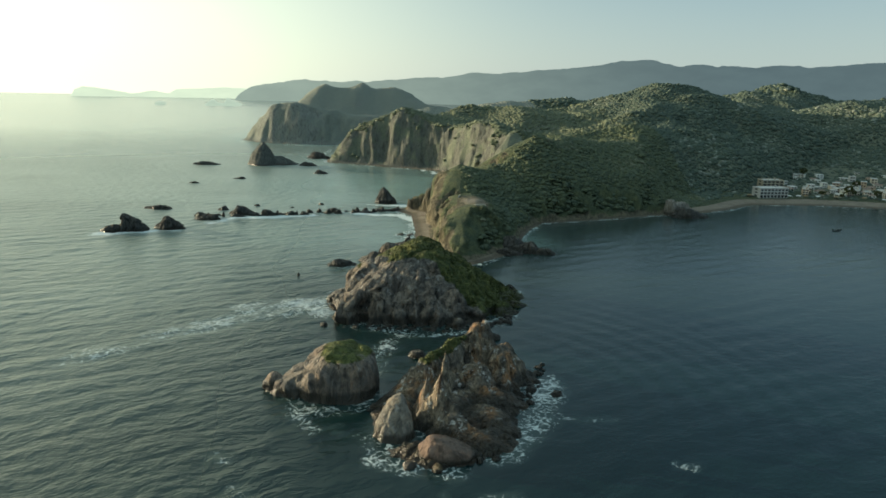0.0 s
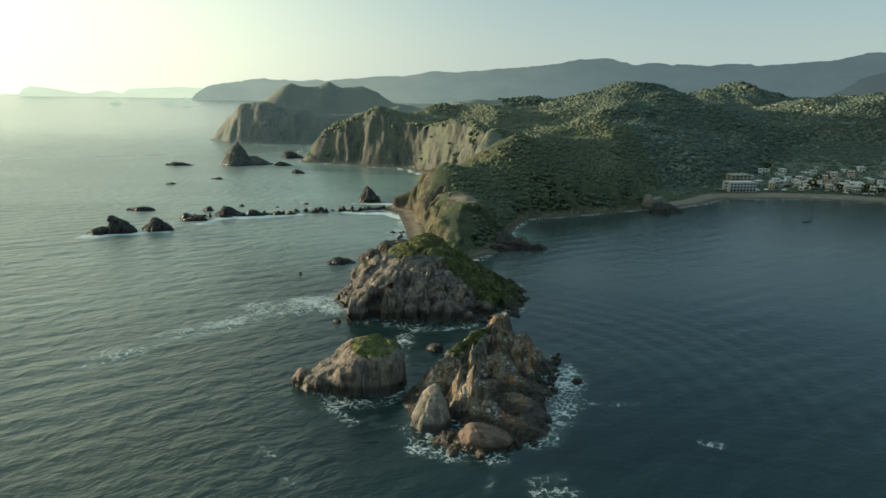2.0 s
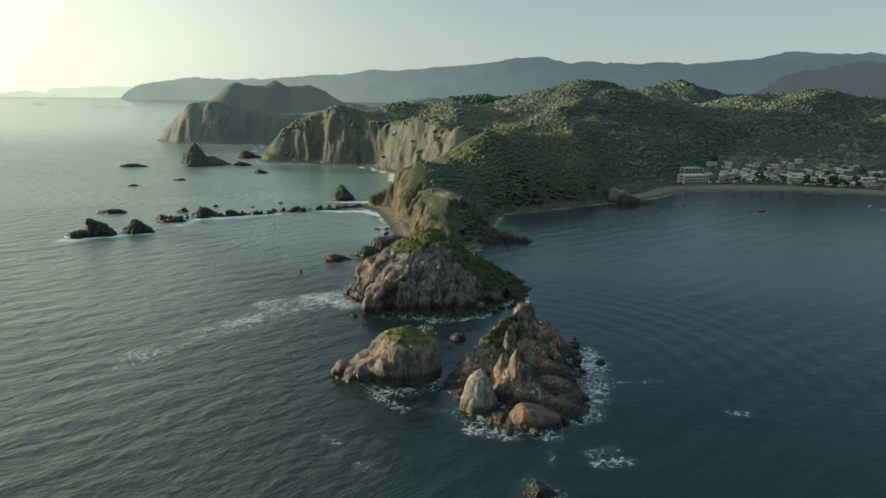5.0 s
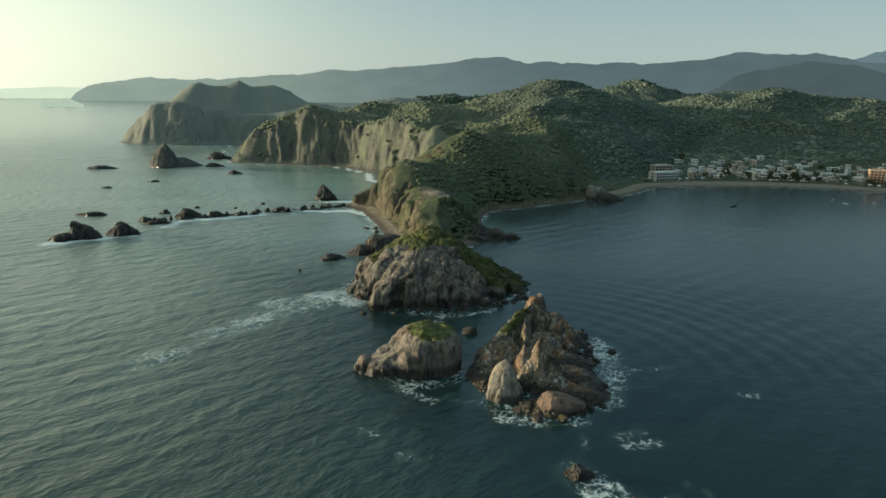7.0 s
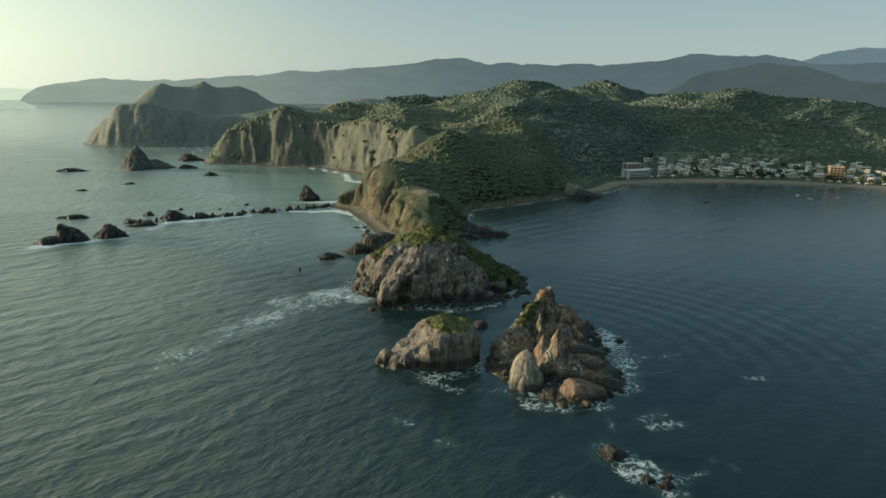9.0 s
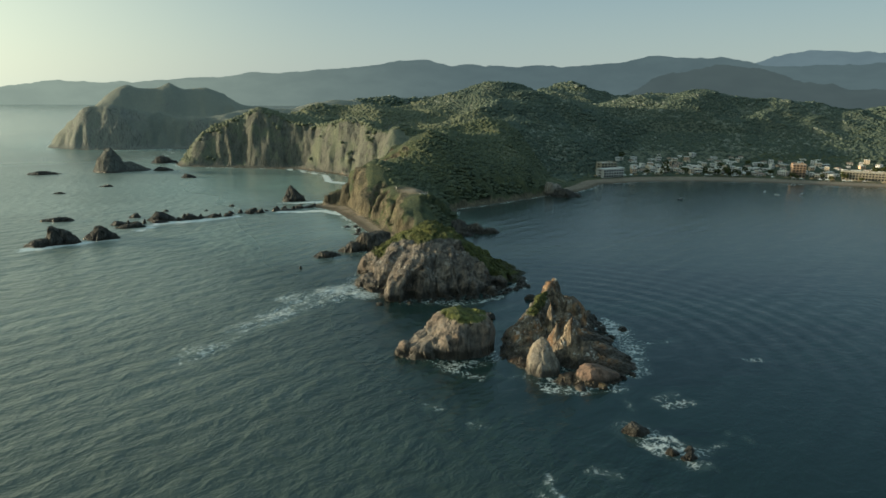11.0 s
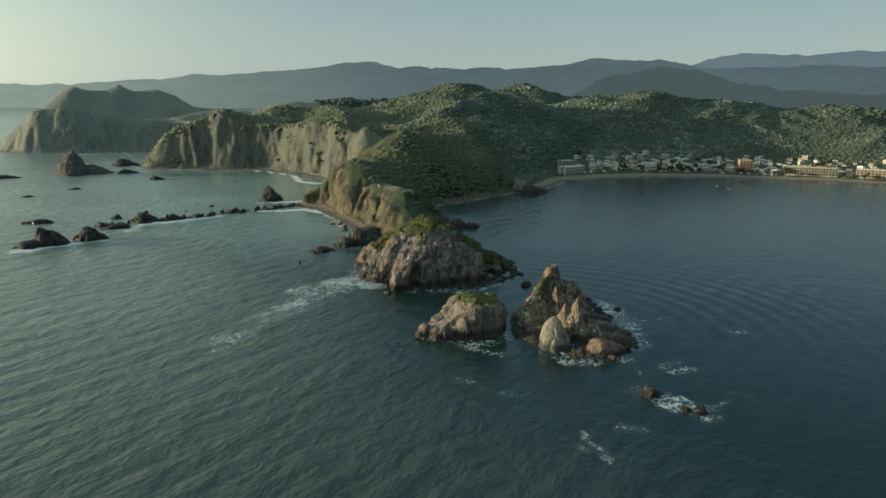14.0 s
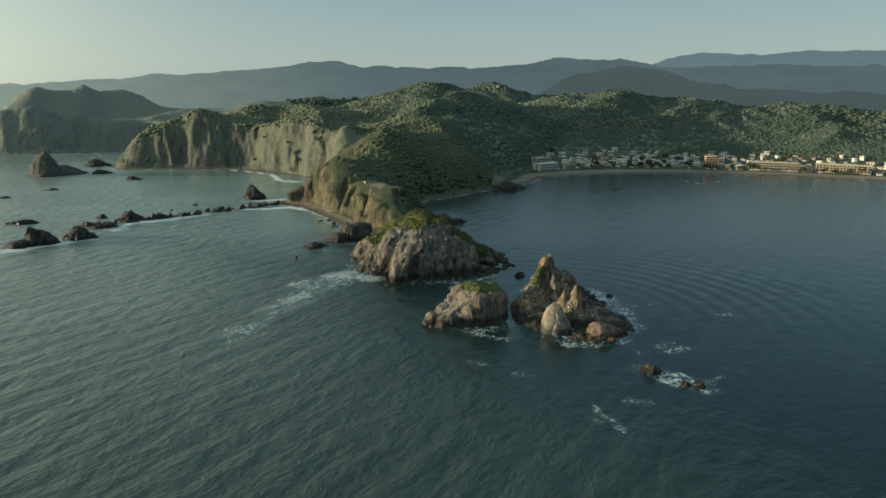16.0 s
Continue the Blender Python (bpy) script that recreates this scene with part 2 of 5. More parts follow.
ROCK = rock_material("weathered_rock", (0.34, 0.265, 0.18), (0.17, 0.148, 0.12), (0.42, 0.215, 0.095), wet_top=3.4, guano=0.7, rusty=0.85, cracks=0.35)
ROCK_TAN = rock_material("tan_islet_rock", (0.225, 0.185, 0.145), (0.145, 0.132, 0.115), (0.25, 0.165, 0.11), wet_top=3.6, guano=0.1, rusty=0.4, cracks=0.2, bump=0.6)
ROCK_PALE = rock_material("pale_slab_rock", (0.28, 0.25, 0.20), (0.21, 0.19, 0.158), (0.26, 0.19, 0.12), wet_top=2.6, guano=0.15, rusty=0.4, bump=0.5, cracks=0.2)
ROCK_RED = rock_material("reddish_boulder_rock", (0.19, 0.13, 0.098), (0.14, 0.102, 0.08), (0.20, 0.115, 0.075), wet_top=2.0, bump=0.4, cracks=0.1)
ROCK_OCHRE = rock_material("ochre_boulder_rock", (0.30, 0.20, 0.075), (0.20, 0.14, 0.06), (0.28, 0.17, 0.05), wet_top=1.4, bump=0.5)
ROCK_GREY = rock_material("grey_island_rock", (0.265, 0.222, 0.175), (0.155, 0.142, 0.125), (0.25, 0.175, 0.115), wet_top=3.6, guano=0.3, rusty=0.4, cracks=0.2)
ROCK_BROWN = rock_material("grey_brown_rock", (0.145, 0.130, 0.106), (0.11, 0.103, 0.09), (0.14, 0.115, 0.085), wet_top=2.8)
ROCK_DARK = rock_material("dark_stack_rock", (0.11, 0.106, 0.094), (0.080, 0.080, 0.076), (0.095, 0.086, 0.070), wet_top=2.2)
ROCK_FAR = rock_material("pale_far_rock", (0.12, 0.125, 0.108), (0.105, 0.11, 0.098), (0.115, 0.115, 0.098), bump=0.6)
SHRUB = foliage_material("shrub_leaves", (0.034, 0.044, 0.015), (0.085, 0.092, 0.03), (0.14, 0.125, 0.055), 0.95)
CANOPY = foliage_material("dry_forest_canopy", (0.068, 0.094, 0.080), (0.092, 0.116, 0.080), (0.22, 0.24, 0.20), 0.95, 0.15)
CANOPY_NEAR = foliage_material("headland_canopy", (0.066, 0.086, 0.060), (0.102, 0.116, 0.060), (0.165, 0.165, 0.11), 0.97, 0.25)
# paler than the nearer woods: distance haze put into the leaf colour
CANOPY_MID = foliage_material("hazed_clifftop_canopy", (0.108, 0.126, 0.088), (0.14, 0.156, 0.095), (0.19, 0.195, 0.15), 1.0, 0.12)


def land_material(name, cliff_a, cliff_b, green_a, green_b):
    n = Nodes(name)
    p = n.place()
    mid, fine = n.noise(p, 0.12, 6, 0.65), n.noise(p, 0.7, 5, 0.7)
    streak = n.noise(n.scaled(p, (0.14, 0.14, 0.03)), 1.0, 6, 0.65)
    rock = n.mix(n.ramp(streak, 0.36, 0.62), cliff_a, cliff_b)
    rib = n.noise(n.scaled(p, (0.42, 0.42, 0.07)), 1.0, 5, 0.65)
    rock = n.mix(n.ramp(rib, 0.54, 0.36, 0, 0.7), rock, tuple(c * 0.38 for c in cliff_a))
    rock = n.mix(n.ramp(fine, 0.55, 0.3, 0, 0.6), rock, tuple(c * 0.4 for c in cliff_a))
    green = n.mix(n.ramp(mid, 0.35, 0.65), green_a, green_b)
    green = n.mix(n.ramp(fine, 0.6, 0.35, 0, 0.6), green, tuple(c * 0.4 for c in green_a))
    v = n.ramp(n.math("ADD", n.attr("veg"), n.math("MULTIPLY", n.math("SUBTRACT", n.math("ADD", n.math("MULTIPLY", mid, 0.5), n.math("MULTIPLY", streak, 0.5)), 0.46), 2.6)), 0.35, 0.6)
    col = n.mix(v, rock, green)
    sand = n.mix(n.ramp(mid, 0.3, 0.7), (0.185, 0.155, 0.12), (0.25, 0.21, 0.16))
    col = n.mix(n.ramp(n.attr("sand"), 0.35, 0.65), col, sand)
    z = n.add("SeparateXYZ", {0: p}).outputs[2]
    wet = n.ramp(n.math("SUBTRACT", z, n.math("MULTIPLY", fine, 0.8)), 0.7, 0.0)
    col = n.mix(n.math("MULTIPLY", wet, 0.7), col, (0.06, 0.05, 0.035))
    h = n.math("ADD", n.math("MULTIPLY", streak, 2.0), n.math("ADD", fine, n.math("MULTIPLY", rib, 1.4)))
    return n.done(col, 0.92, n.bump(h, 0.85, 1.3), spec=0.2)


LAND = land_material("coastal_land", (0.088, 0.080, 0.056), (0.185, 0.156, 0.100), (0.058, 0.076, 0.046), (0.098, 0.108, 0.052))
# farther land: haze is mixed into these pale base colours
LAND_MID = land_material("hazed_cliff_land", (0.120, 0.124, 0.104), (0.150, 0.150, 0.124), (0.130, 0.146, 0.108), (0.155, 0.168, 0.118))
LAND_FAR = land_material("hazed_far_land", (0.205, 0.215, 0.19), (0.235, 0.242, 0.212), (0.20, 0.215, 0.182), (0.212, 0.228, 0.19))


def sea_material():
    n = Nodes("sea_water")
    p = n.place()
    turned = n.add("Mapping", {"Vector": p, "Rotation": (0, 0, radians(-22))}).outputs[0]
    warped = n.add("VectorMath", {0: turned, 1: n.scaled(n.add("TexNoise", {"Vector": p, "Scale": 0.06, "Detail": 3.0}).outputs["Color"], (0.0, 9.0, 0.0))}, operation="ADD").outputs[0]
    swell = n.noise(n.scaled(warped, (0.55, 1.0, 0.0)), 0.19, 3, 0.5)
    chop = n.noise(n.scaled(warped, (0.7, 1.0, 0.0)), 0.42, 4, 0.6)
    ripple = n.noise(n.scaled(turned, (0.6, 1.0, 1.0)), 1.1, 3, 0.6)
    open_sea = n.attr("open_sea")
    wide = n.noise(n.scaled(p, (0.4, 1.0, 1.0)), 0.012, 3)
    bay = n.mix(n.ramp(wide, 0.3, 0.7), (0.003, 0.013, 0.014), (0.004, 0.016, 0.017))
    ocean = n.mix(n.ramp(wide, 0.3, 0.7), (0.007, 0.021, 0.018), (0.011, 0.030, 0.026))
    deep = n.mix(open_sea, bay, ocean)
    # haze over the open sea, mixed into the water's base colour
    deep = n.mix(n.attr("haze_tint"), deep, n.mix(n.ramp(wide, 0.3, 0.7), (0.195, 0.235, 0.200), (0.235, 0.278, 0.238)))
    deep = n.mix(n.attr("shoal_haze"), deep, (0.22, 0.31, 0.275))
    warp = n.scaled(n.add("TexNoise", {"Vector": p, "Scale": 0.22, "Detail": 5.0, "Roughness": 0.65}).outputs["Color"], (9.0, 9.0, 0.0))
    bent = n.add("VectorMath", {0: p, 1: warp}, operation="ADD").outputs[0]
    lace = n.add("TexVoronoi", {"Vector": bent, "Scale": 0.38}, feature="DISTANCE_TO_EDGE").outputs["Distance"]
    web = n.math("MULTIPLY", n.ramp(lace, 0.2, 0.0), n.ramp(n.noise(bent, 0.6, 5, 0.7), 0.35, 0.6))
    patch = n.math("ADD", n.math("MULTIPLY", n.noise(bent, 0.06, 6, 0.7), 2.9), n.math("MULTIPLY", web, 0.72))
    foam = n.math("MULTIPLY", n.ramp(n.math("ADD", n.attr("foam"), n.math("SUBTRACT", patch, 1.82)), 0.36, 0.95), 0.95)
    foam = n.math("MULTIPLY", foam, n.ramp(n.attr("foam"), 0.05, 0.3))
    curl = n.add("TexVoronoi", {"Vector": n.add("VectorMath", {0: bent, 1: n.scaled(n.add("TexNoise", {"Vector": p, "Scale": 0.9, "Detail": 4.0}).outputs["Color"], (2.2, 2.2, 0.0))}, operation="ADD").outputs[0], "Scale": 0.23}, feature="DISTANCE_TO_EDGE").outputs["Distance"]
    thread = n.math("MAXIMUM", n.ramp(curl, 0.13, 0.02), n.math("MULTIPLY", n.ramp(lace, 0.10, 0.02), 0.7))
    solid = n.ramp(n.attr("foam"), 0.80, 1.0)
    foam = n.math("MULTIPLY", foam, n.math("MAXIMUM", solid, n.math("ADD", n.math("MULTIPLY", thread, 0.82), 0.13)))
    col = n.mix(foam, deep, (0.60, 0.65, 0.63))
    h = n.math("ADD", n.math("MULTIPLY", swell, n.ramp(open_sea, 0, 1, 0.40, 3.0)), n.math("ADD", n.math("MULTIPLY", chop, n.ramp(open_sea, 0, 1, 0.26, 0.75)), n.math("MULTIPLY", ripple, 0.10)))
    gloss = n.ramp(open_sea, 0, 1, 0.14, 0.29)
    n.put(n.bsdf.inputs["Specular IOR Level"], n.ramp(open_sea, 0, 1, 0.46, 0.56))
    return n.done(col, n.math("ADD", gloss, n.math("MULTIPLY", foam, 0.5)), n.bump(h, 0.55, 1.0), spec=None)


SEA = sea_material()
SEA.node_tree.nodes["Principled BSDF"].inputs["IOR"].default_value = 1.33

# ---- the coast: a closed line of x, y, rise of the shore, width of the flat strand ----
COAST = [
    (62, 384, 1.2, 8), (90, 410, 1.2, 8), (115, 419, 0.9, 11), (104, 442, 1.7, 4), (117, 474, 1.5, 4), (139, 508, 1.4, 4), (189, 521, 1.3, 4),
    (249, 540, 1.3, 4), (300, 552, 0.25, 12), (332, 567, 0.055, 15), (368, 592, 0.055, 17), (436, 588, 0.055, 20), (500, 566, 0.055, 22), (557, 533, 0.055, 25),
    (655, 441, 0.055, 30), (706, 352, 0.055, 34),
]
COAST_OUT = [(760, 180, 0.055, 40), (1100, -200, 0.055, 40), (3600, -200, 0.2, 40), (3600, 2600, 0.2, 10), (300, 2600, 0.6, 10), (20, 2050, 1.5, 5)]
COAST_WEST = [
    (-120, 1760, 1.8, 4), (-165, 1560, 1.8, 4), (-200, 1400, 2.0, 4), (-203, 1295, 1.3, 3), (-165, 1240, 2.2, 2), (-100, 1210, 2.0, 2), (-25, 1210, 1.6, 2),
    (44, 1199, 2.0, 4), (30, 1100, 2.0, 5), (-5, 1010, 2.0, 4), (-42, 975, 1.2, 4), (-40, 930, 1.4, 4), (-9, 915, 2.4, 4), (41, 882, 2.4, 6), (92, 850, 2.2, 8),
    (122, 780, 2.6, 6), (130, 715, 2.7, 6), (106, 655, 2.4, 7), (66, 590, 2.3, 8), (46, 582, 1.2, 9), (26, 577, 0.5, 9), (24, 568, 0.5, 9), (38, 545, 3.4, 15), (36, 495, 3.4, 13), (32, 450, 3.2, 12), (36, 415, 2.6, 9), (46, 388, 1.6, 6),
]
SHORE = np.array(COAST + COAST_OUT + COAST_WEST, float)


def shore_distance(x, y):
    """Distance to the coast, plus inland; and the shore's rise and strand width at the nearest place."""
    best = np.full(x.shape, 1e9)
    rise, strand = np.ones(x.shape), np.ones(x.shape)
    inside = np.zeros(x.shape, bool)
    for a, b in zip(SHORE, np.roll(SHORE, -1, 0)):
        ex, ey = b[0] - a[0], b[1] - a[1]
        t = np.clip(((x - a[0]) * ex + (y - a[1]) * ey) / (ex * ex + ey * ey), 0, 1)
        d = np.hypot(x - a[0] - t * ex, y - a[1] - t * ey)
        near = d < best
        best = np.where(near, d, best)
        rise = np.where(near, a[2] + t * (b[2] - a[2]), rise)
        strand = np.where(near, a[3] + t * (b[3] - a[3]), strand)
        crosses = (a[1] > y) != (b[1] > y)
        inside ^= crosses & (x < a[0] + (y - a[1]) / (ey if ey else 1e-9) * ex)
    return np.where(inside, best, -best), rise, strand


# ridges: x, y, height at one end, the same at the other, half width
NEAR_RIDGES = [
    (62, 408, 9, 68, 436, 23, 18), (68, 442, 27, 70, 478, 28, 32), (86, 440, 27, 74, 478, 28, 24), (72, 500, 25, 79, 548, 40, 32), (79, 548, 40, 112, 572, 38, 40),
    (112, 572, 38, 154, 592, 55, 32), (154, 592, 55, 205, 640, 50, 60), (205, 640, 50, 300, 730, 68, 80), (152, 690, 58, 205, 660, 52, 55), (152, 690, 58, 140, 800, 64, 60),
    (140, 800, 64, 63, 912, 68, 60),
]
SPURS = [
    (79, 548, 40, 47, 506, 7, 10), (67, 480, 27, 42, 462, 6, 8), (72, 440, 26, 50, 412, 7, 8), (154, 592, 55, 118, 612, 18, 10), (86, 440, 24, 100, 424, 6, 10),
    (120, 800, 55, 96, 832, 8, 14), (150, 700, 55, 128, 740, 8, 14), (60, 915, 66, 48, 890, 6, 12), (10, 950, 52, -8, 922, 6, 12),
]
GULLIES = [(66, 504, 44, 484, 6, 10), (60, 455, 44, 440, 5, 8), (96, 566, 62, 560, 7, 9), (118, 580, 92, 600, 7, 10), (128, 640, 112, 662, 8, 10), (140, 760, 124, 775, 9, 12), (110, 850, 92, 862, 9, 12), (38, 915, 28, 893, 8, 12), (84, 452, 100, 446, 5, 5)]
FAR_RIDGES = [
    (63, 912, 68, 5, 962, 44, 45), (63, 912, 66, 180, 980, 74, 90), (180, 980, 74, 435, 926, 105, 150), (300, 730, 68, 435, 926, 105, 130), (435, 926, 105, 560, 960, 92, 140),
    (560, 960, 92, 812, 1240, 108, 170), (800, 1270, 116, 826, 1290, 116, 70), (812, 1240, 106, 1150, 1050, 92, 200), (560, 960, 92, 780, 860, 103, 140), (780, 860, 103, 1050, 700, 84, 140), (1050, 700, 84, 1300, 480, 70, 170),
]
HEADLAND_RIDGES = [
    (-190, 1300, 38, -141, 1245, 74, 50), (-141, 1245, 74, -100, 1245, 70, 50), (-100, 1245, 70, 60, 1270, 52, 70), (-100, 1300, 44, -58, 1520, 50, 60), (-62, 1600, 104, 22, 1600, 106, 70), (22, 1600, 106, 90, 1585, 92, 80), (90, 1585, 92, 180, 1500, 66, 90),
    (60, 1270, 52, 330, 1260, 80, 170), (330, 1260, 80, 620, 1330, 90, 180),
]


def segment_distance(x, y, x0, y0, x1, y1):
    ex, ey = x1 - x0, y1 - y0
    t = np.clip(((x - x0) * ex + (y - y0) * ey) / (ex * ex + ey * ey), 0, 1)
    return np.hypot(x - x0 - t * ex, y - y0 - t * ey)


def town_depth(x):
    """How far the gently rising ground reaches behind the beach."""
    return 40 + 190 * step(380, 640, x)


def land_height(x, y):
    x, y = np.asarray(x, float), np.asarray(y, float)
    d, rise, strand = shore_distance(x, y)
    total = np.zeros(x.shape)
    for x0, y0, z0, x1, y1, z1, w in NEAR_RIDGES + SPURS + FAR_RIDGES + HEADLAND_RIDGES:
        ex, ey = x1 - x0, y1 - y0
        t = np.clip(((x - x0) * ex + (y - y0) * ey) / (ex * ex + ey * ey), 0, 1)
        q = np.hypot(x - x0 - t * ex, y - y0 - t * ey) / w
        total += (np.maximum(z0 + t * (z1 - z0), 0) * np.exp(-0.55 * q ** 1.7)) ** 10
    hill = np.maximum(total ** 0.1 * 0.95, 5)
    hill = hill + (fbm(x / 90, y / 90, 0, 4, 11) * 7 + (ridged(x / 55, y / 55, 0, 3, 21) - 0.3) * 7 + (ridged(x / 150, y / 150, 0, 2, 24) - 0.45) * 18 * step(200, 330, x + 0.4 * (y - 600))) * step(12, 60, hill) * step(10, 60, d)
    rib = 8.0 * fbm(x / 30, y / 30, 0, 3, 31) + 4.0 * (ridged(x / 14, y / 14, 0, 2, 41) - 0.3)
    cliff = step(1.1, 1.8, rise)
    dd = d + np.where(d > 1, (0.35 + 0.65 * cliff) * rib * step(0, 14, d), 0) * step(0.2, 0.6, rise)
    cap = np.minimum(d, strand) * 0.13 + np.maximum(dd - strand, 0) * rise
    cap = cap + step(0.6, 0.3, rise) * np.maximum(d - strand - town_depth(x), 0) * 0.75 + np.maximum(d - 160, 0) * 0.3
    k = 0.18
    low = np.where(hill < cap, hill, cap) - np.log1p(np.exp(-np.abs(hill - cap) * k)) / k * step(0, 6, np.minimum(hill, cap))
    for x0, y0, x1, y1, w, deep in GULLIES:
        low = low - deep * np.exp(-(segment_distance(x, y, x0, y0, x1, y1) / w) ** 2) * step(3, 14, low)
    flat = np.exp(-(((x - 76) / 17) ** 4 + ((y - 461) / 22) ** 4))
    low = low * (1 - flat) + np.minimum(low, 27.0 + 0.02 * (x - 76)) * flat
    return np.where(d > 0, np.maximum(low, 0.02), np.maximum(d * 0.35, -5.0)), d, rise, strand


def land_object(name, xs, ys, material, label, coarse):
    X, Y = np.meshgrid(xs, ys)
    Z, d, rise, strand = land_height(X, Y)
    n = grid_normals(X, Y, Z)
    steep = 1 - n[..., 2]
    push = (ridged(X / 15, Y / 15, Z / 60, 4, 51) - 0.25) * 6.5 + (ridged(X / 7, Y / 7, Z / 50, 2, 57) - 0.3) * 3.6 + cells(X / 7, Y / 7, Z / 14, 53)[2] * 2.2 + fbm(X / 4, Y / 4, Z / 7, 3, 61) * 0.8
    k = step(0.15, 0.5, steep) * step(1, 6, Z) * {1: 1.0, 2: 0.42, 4: 0.6}[coarse]
    X, Y, Z = (a + n[..., i] * push * k for i, a in enumerate((X, Y, Z)))
    hill_top = step(0.42, 0.16, steep + 0.15 * fbm(X / 18, Y / 18, 0, 3, 71))
    veg = np.where(d > strand, hill_top, 0) * step(0, 5, d - strand * 0.9)
    veg = np.where((rise > 1.75), veg, np.where(d > strand * 1.0, np.maximum(veg, 0.9 * step(0, 6, d - strand)), veg))
    veg = np.maximum(veg, 0.25 * (d > strand + 2))
    veg = np.maximum(veg, 0.75 * step(0.02, 0.45, fbm(X / 16, Y / 16, Z / 26, 3, 75)) * (d > strand + 2))
    flat = np.exp(-(((X - 74) / 12) ** 4 + ((Y - 461) / 17) ** 4))
    veg = veg * (1 - flat * (fbm(X / 9, Y / 9, 0, 3, 5) > -0.35))
    sand = np.where((rise < 0.5) & (d < strand + 3) & (d > -4), 1.0, 0.0)
    sand = np.maximum(sand, np.where((rise >= 0.5) & (d < strand * 0.9) & (d > -3), 0.56 + 0.25 * fbm(X / 8, Y / 8, 0, 2, 6), 0))
    sand = np.maximum(sand, flat * (0.5 + 0.35 * fbm(X / 7, Y / 7, 0, 3, 15)))
    faces = grid_faces(len(xs), len(ys))
    keep = (d.ravel()[faces] > -14).any(1)
    v, f, at = compact(np.stack([X, Y, Z], -1).reshape(-1, 3), faces, keep, veg=veg, sand=sand)
    return thing(name, mesh_of(name, v, f, True, **at), material, label, "land", kind="structure")


def spaced(a, b, near, far, start, end):
    """Positions from a to b that are near metres apart between start and end, and far metres apart outside."""
    return np.concatenate([np.arange(a, start, far), np.arange(start, end, near), np.arange(end, b + 0.1, far)])


GROUND_X = np.concatenate([np.arange(-64, 0, 2.6), np.arange(0, 180, 1.4), np.arange(180, 330, 2.6), np.arange(330, 800, 5), np.arange(800, 1500, 12)])
land_object("ground", GROUND_X, np.concatenate([np.arange(180, 378, 8), np.arange(378, 600, 1.4), np.arange(600, 652, 2.6)]), LAND, "wooded coastal headland with tan cliffs and a sandy bay beach", 1)
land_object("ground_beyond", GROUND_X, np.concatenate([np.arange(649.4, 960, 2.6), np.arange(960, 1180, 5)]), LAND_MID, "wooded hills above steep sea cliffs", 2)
land_object("ground_inland", np.arange(330, 1500, 12), np.arange(1175, 2100, 12), LAND, "wooded hills inland of the bay", 4)
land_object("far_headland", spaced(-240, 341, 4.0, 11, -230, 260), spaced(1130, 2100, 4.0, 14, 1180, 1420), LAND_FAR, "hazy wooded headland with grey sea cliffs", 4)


# ---- sea ----
ISLETS = [(-19, 217, 15), (8, 184, 15), (24, 200, 17), (40, 226, 15), (18, 315, 42), (42, 300, 22), (14, 396, 13), (-17, 388, 6), (0, 133, 2), (3, 118, 2)]
STREAKS = [  # foam trails: from x, y to x, y, half width, strength
    (-22, 320, -42, 314, 11, 0.92), (-24, 302, -42, 306, 8, 0.88), (-44, 312, -58, 302, 9, 0.78), (-50, 318, -66, 312, 5, 0.62), (-56, 300, -72, 288, 8, 0.72), (-66, 296, -80, 292, 4, 0.60), (-76, 283, -88, 276, 8, 0.66), (-86, 282, -100, 268, 6, 0.52), (-104, 262, -120, 252, 9, 0.66),
    (-34, 202, -27, 190, 2.4, 0.52), (-27, 190, -18, 192, 1.8, 0.54), (-20, 189, -1, 180, 1.8, 0.46), (-7, 172, 5, 163, 3.5, 0.74), (5, 163, 16, 161, 3, 0.66), (26, 168, 33, 175, 4, 0.74),
    (32, 172, 48, 190, 8, 0.80), (48, 192, 58, 216, 7, 0.76), (50, 190, 72, 185, 2.2, 0.56), (8, 270, 36, 271, 4, 0.68), (36, 272, 56, 286, 5, 0.66), (-14, 285, 6, 272, 2.2, 0.54), (-5, 230, 4, 262, 5, 0.52), (58, 290, 74, 330, 4, 0.6),
    (-5, 134, -3, 124, 3, 0.72), (0, 132, 7, 127, 2.6, 0.74), (-2, 122, 9, 117, 4, 0.84), (-3, 114, 2, 112, 2.2, 0.72), (8, 120, 17, 117, 2, 0.55), (20, 142, 29, 141, 3, 0.62), (22, 150, 28, 148, 2.5, 0.54),
    (8, 146, 11, 152, 1.5, 0.64), (26, 123, 27, 113, 1.0, 0.62), (-39, 126, -44, 112, 1.6, 0.78), (-47, 122, -45, 119, 1.5, 0.6), (-26, 122, -24, 118, 2.5, 0.64), (81, 161, 86, 160, 1.6, 0.78), (-53, 178, -49, 174, 3, 0.5), (-46, 160, -42, 156, 2.5, 0.54),
]
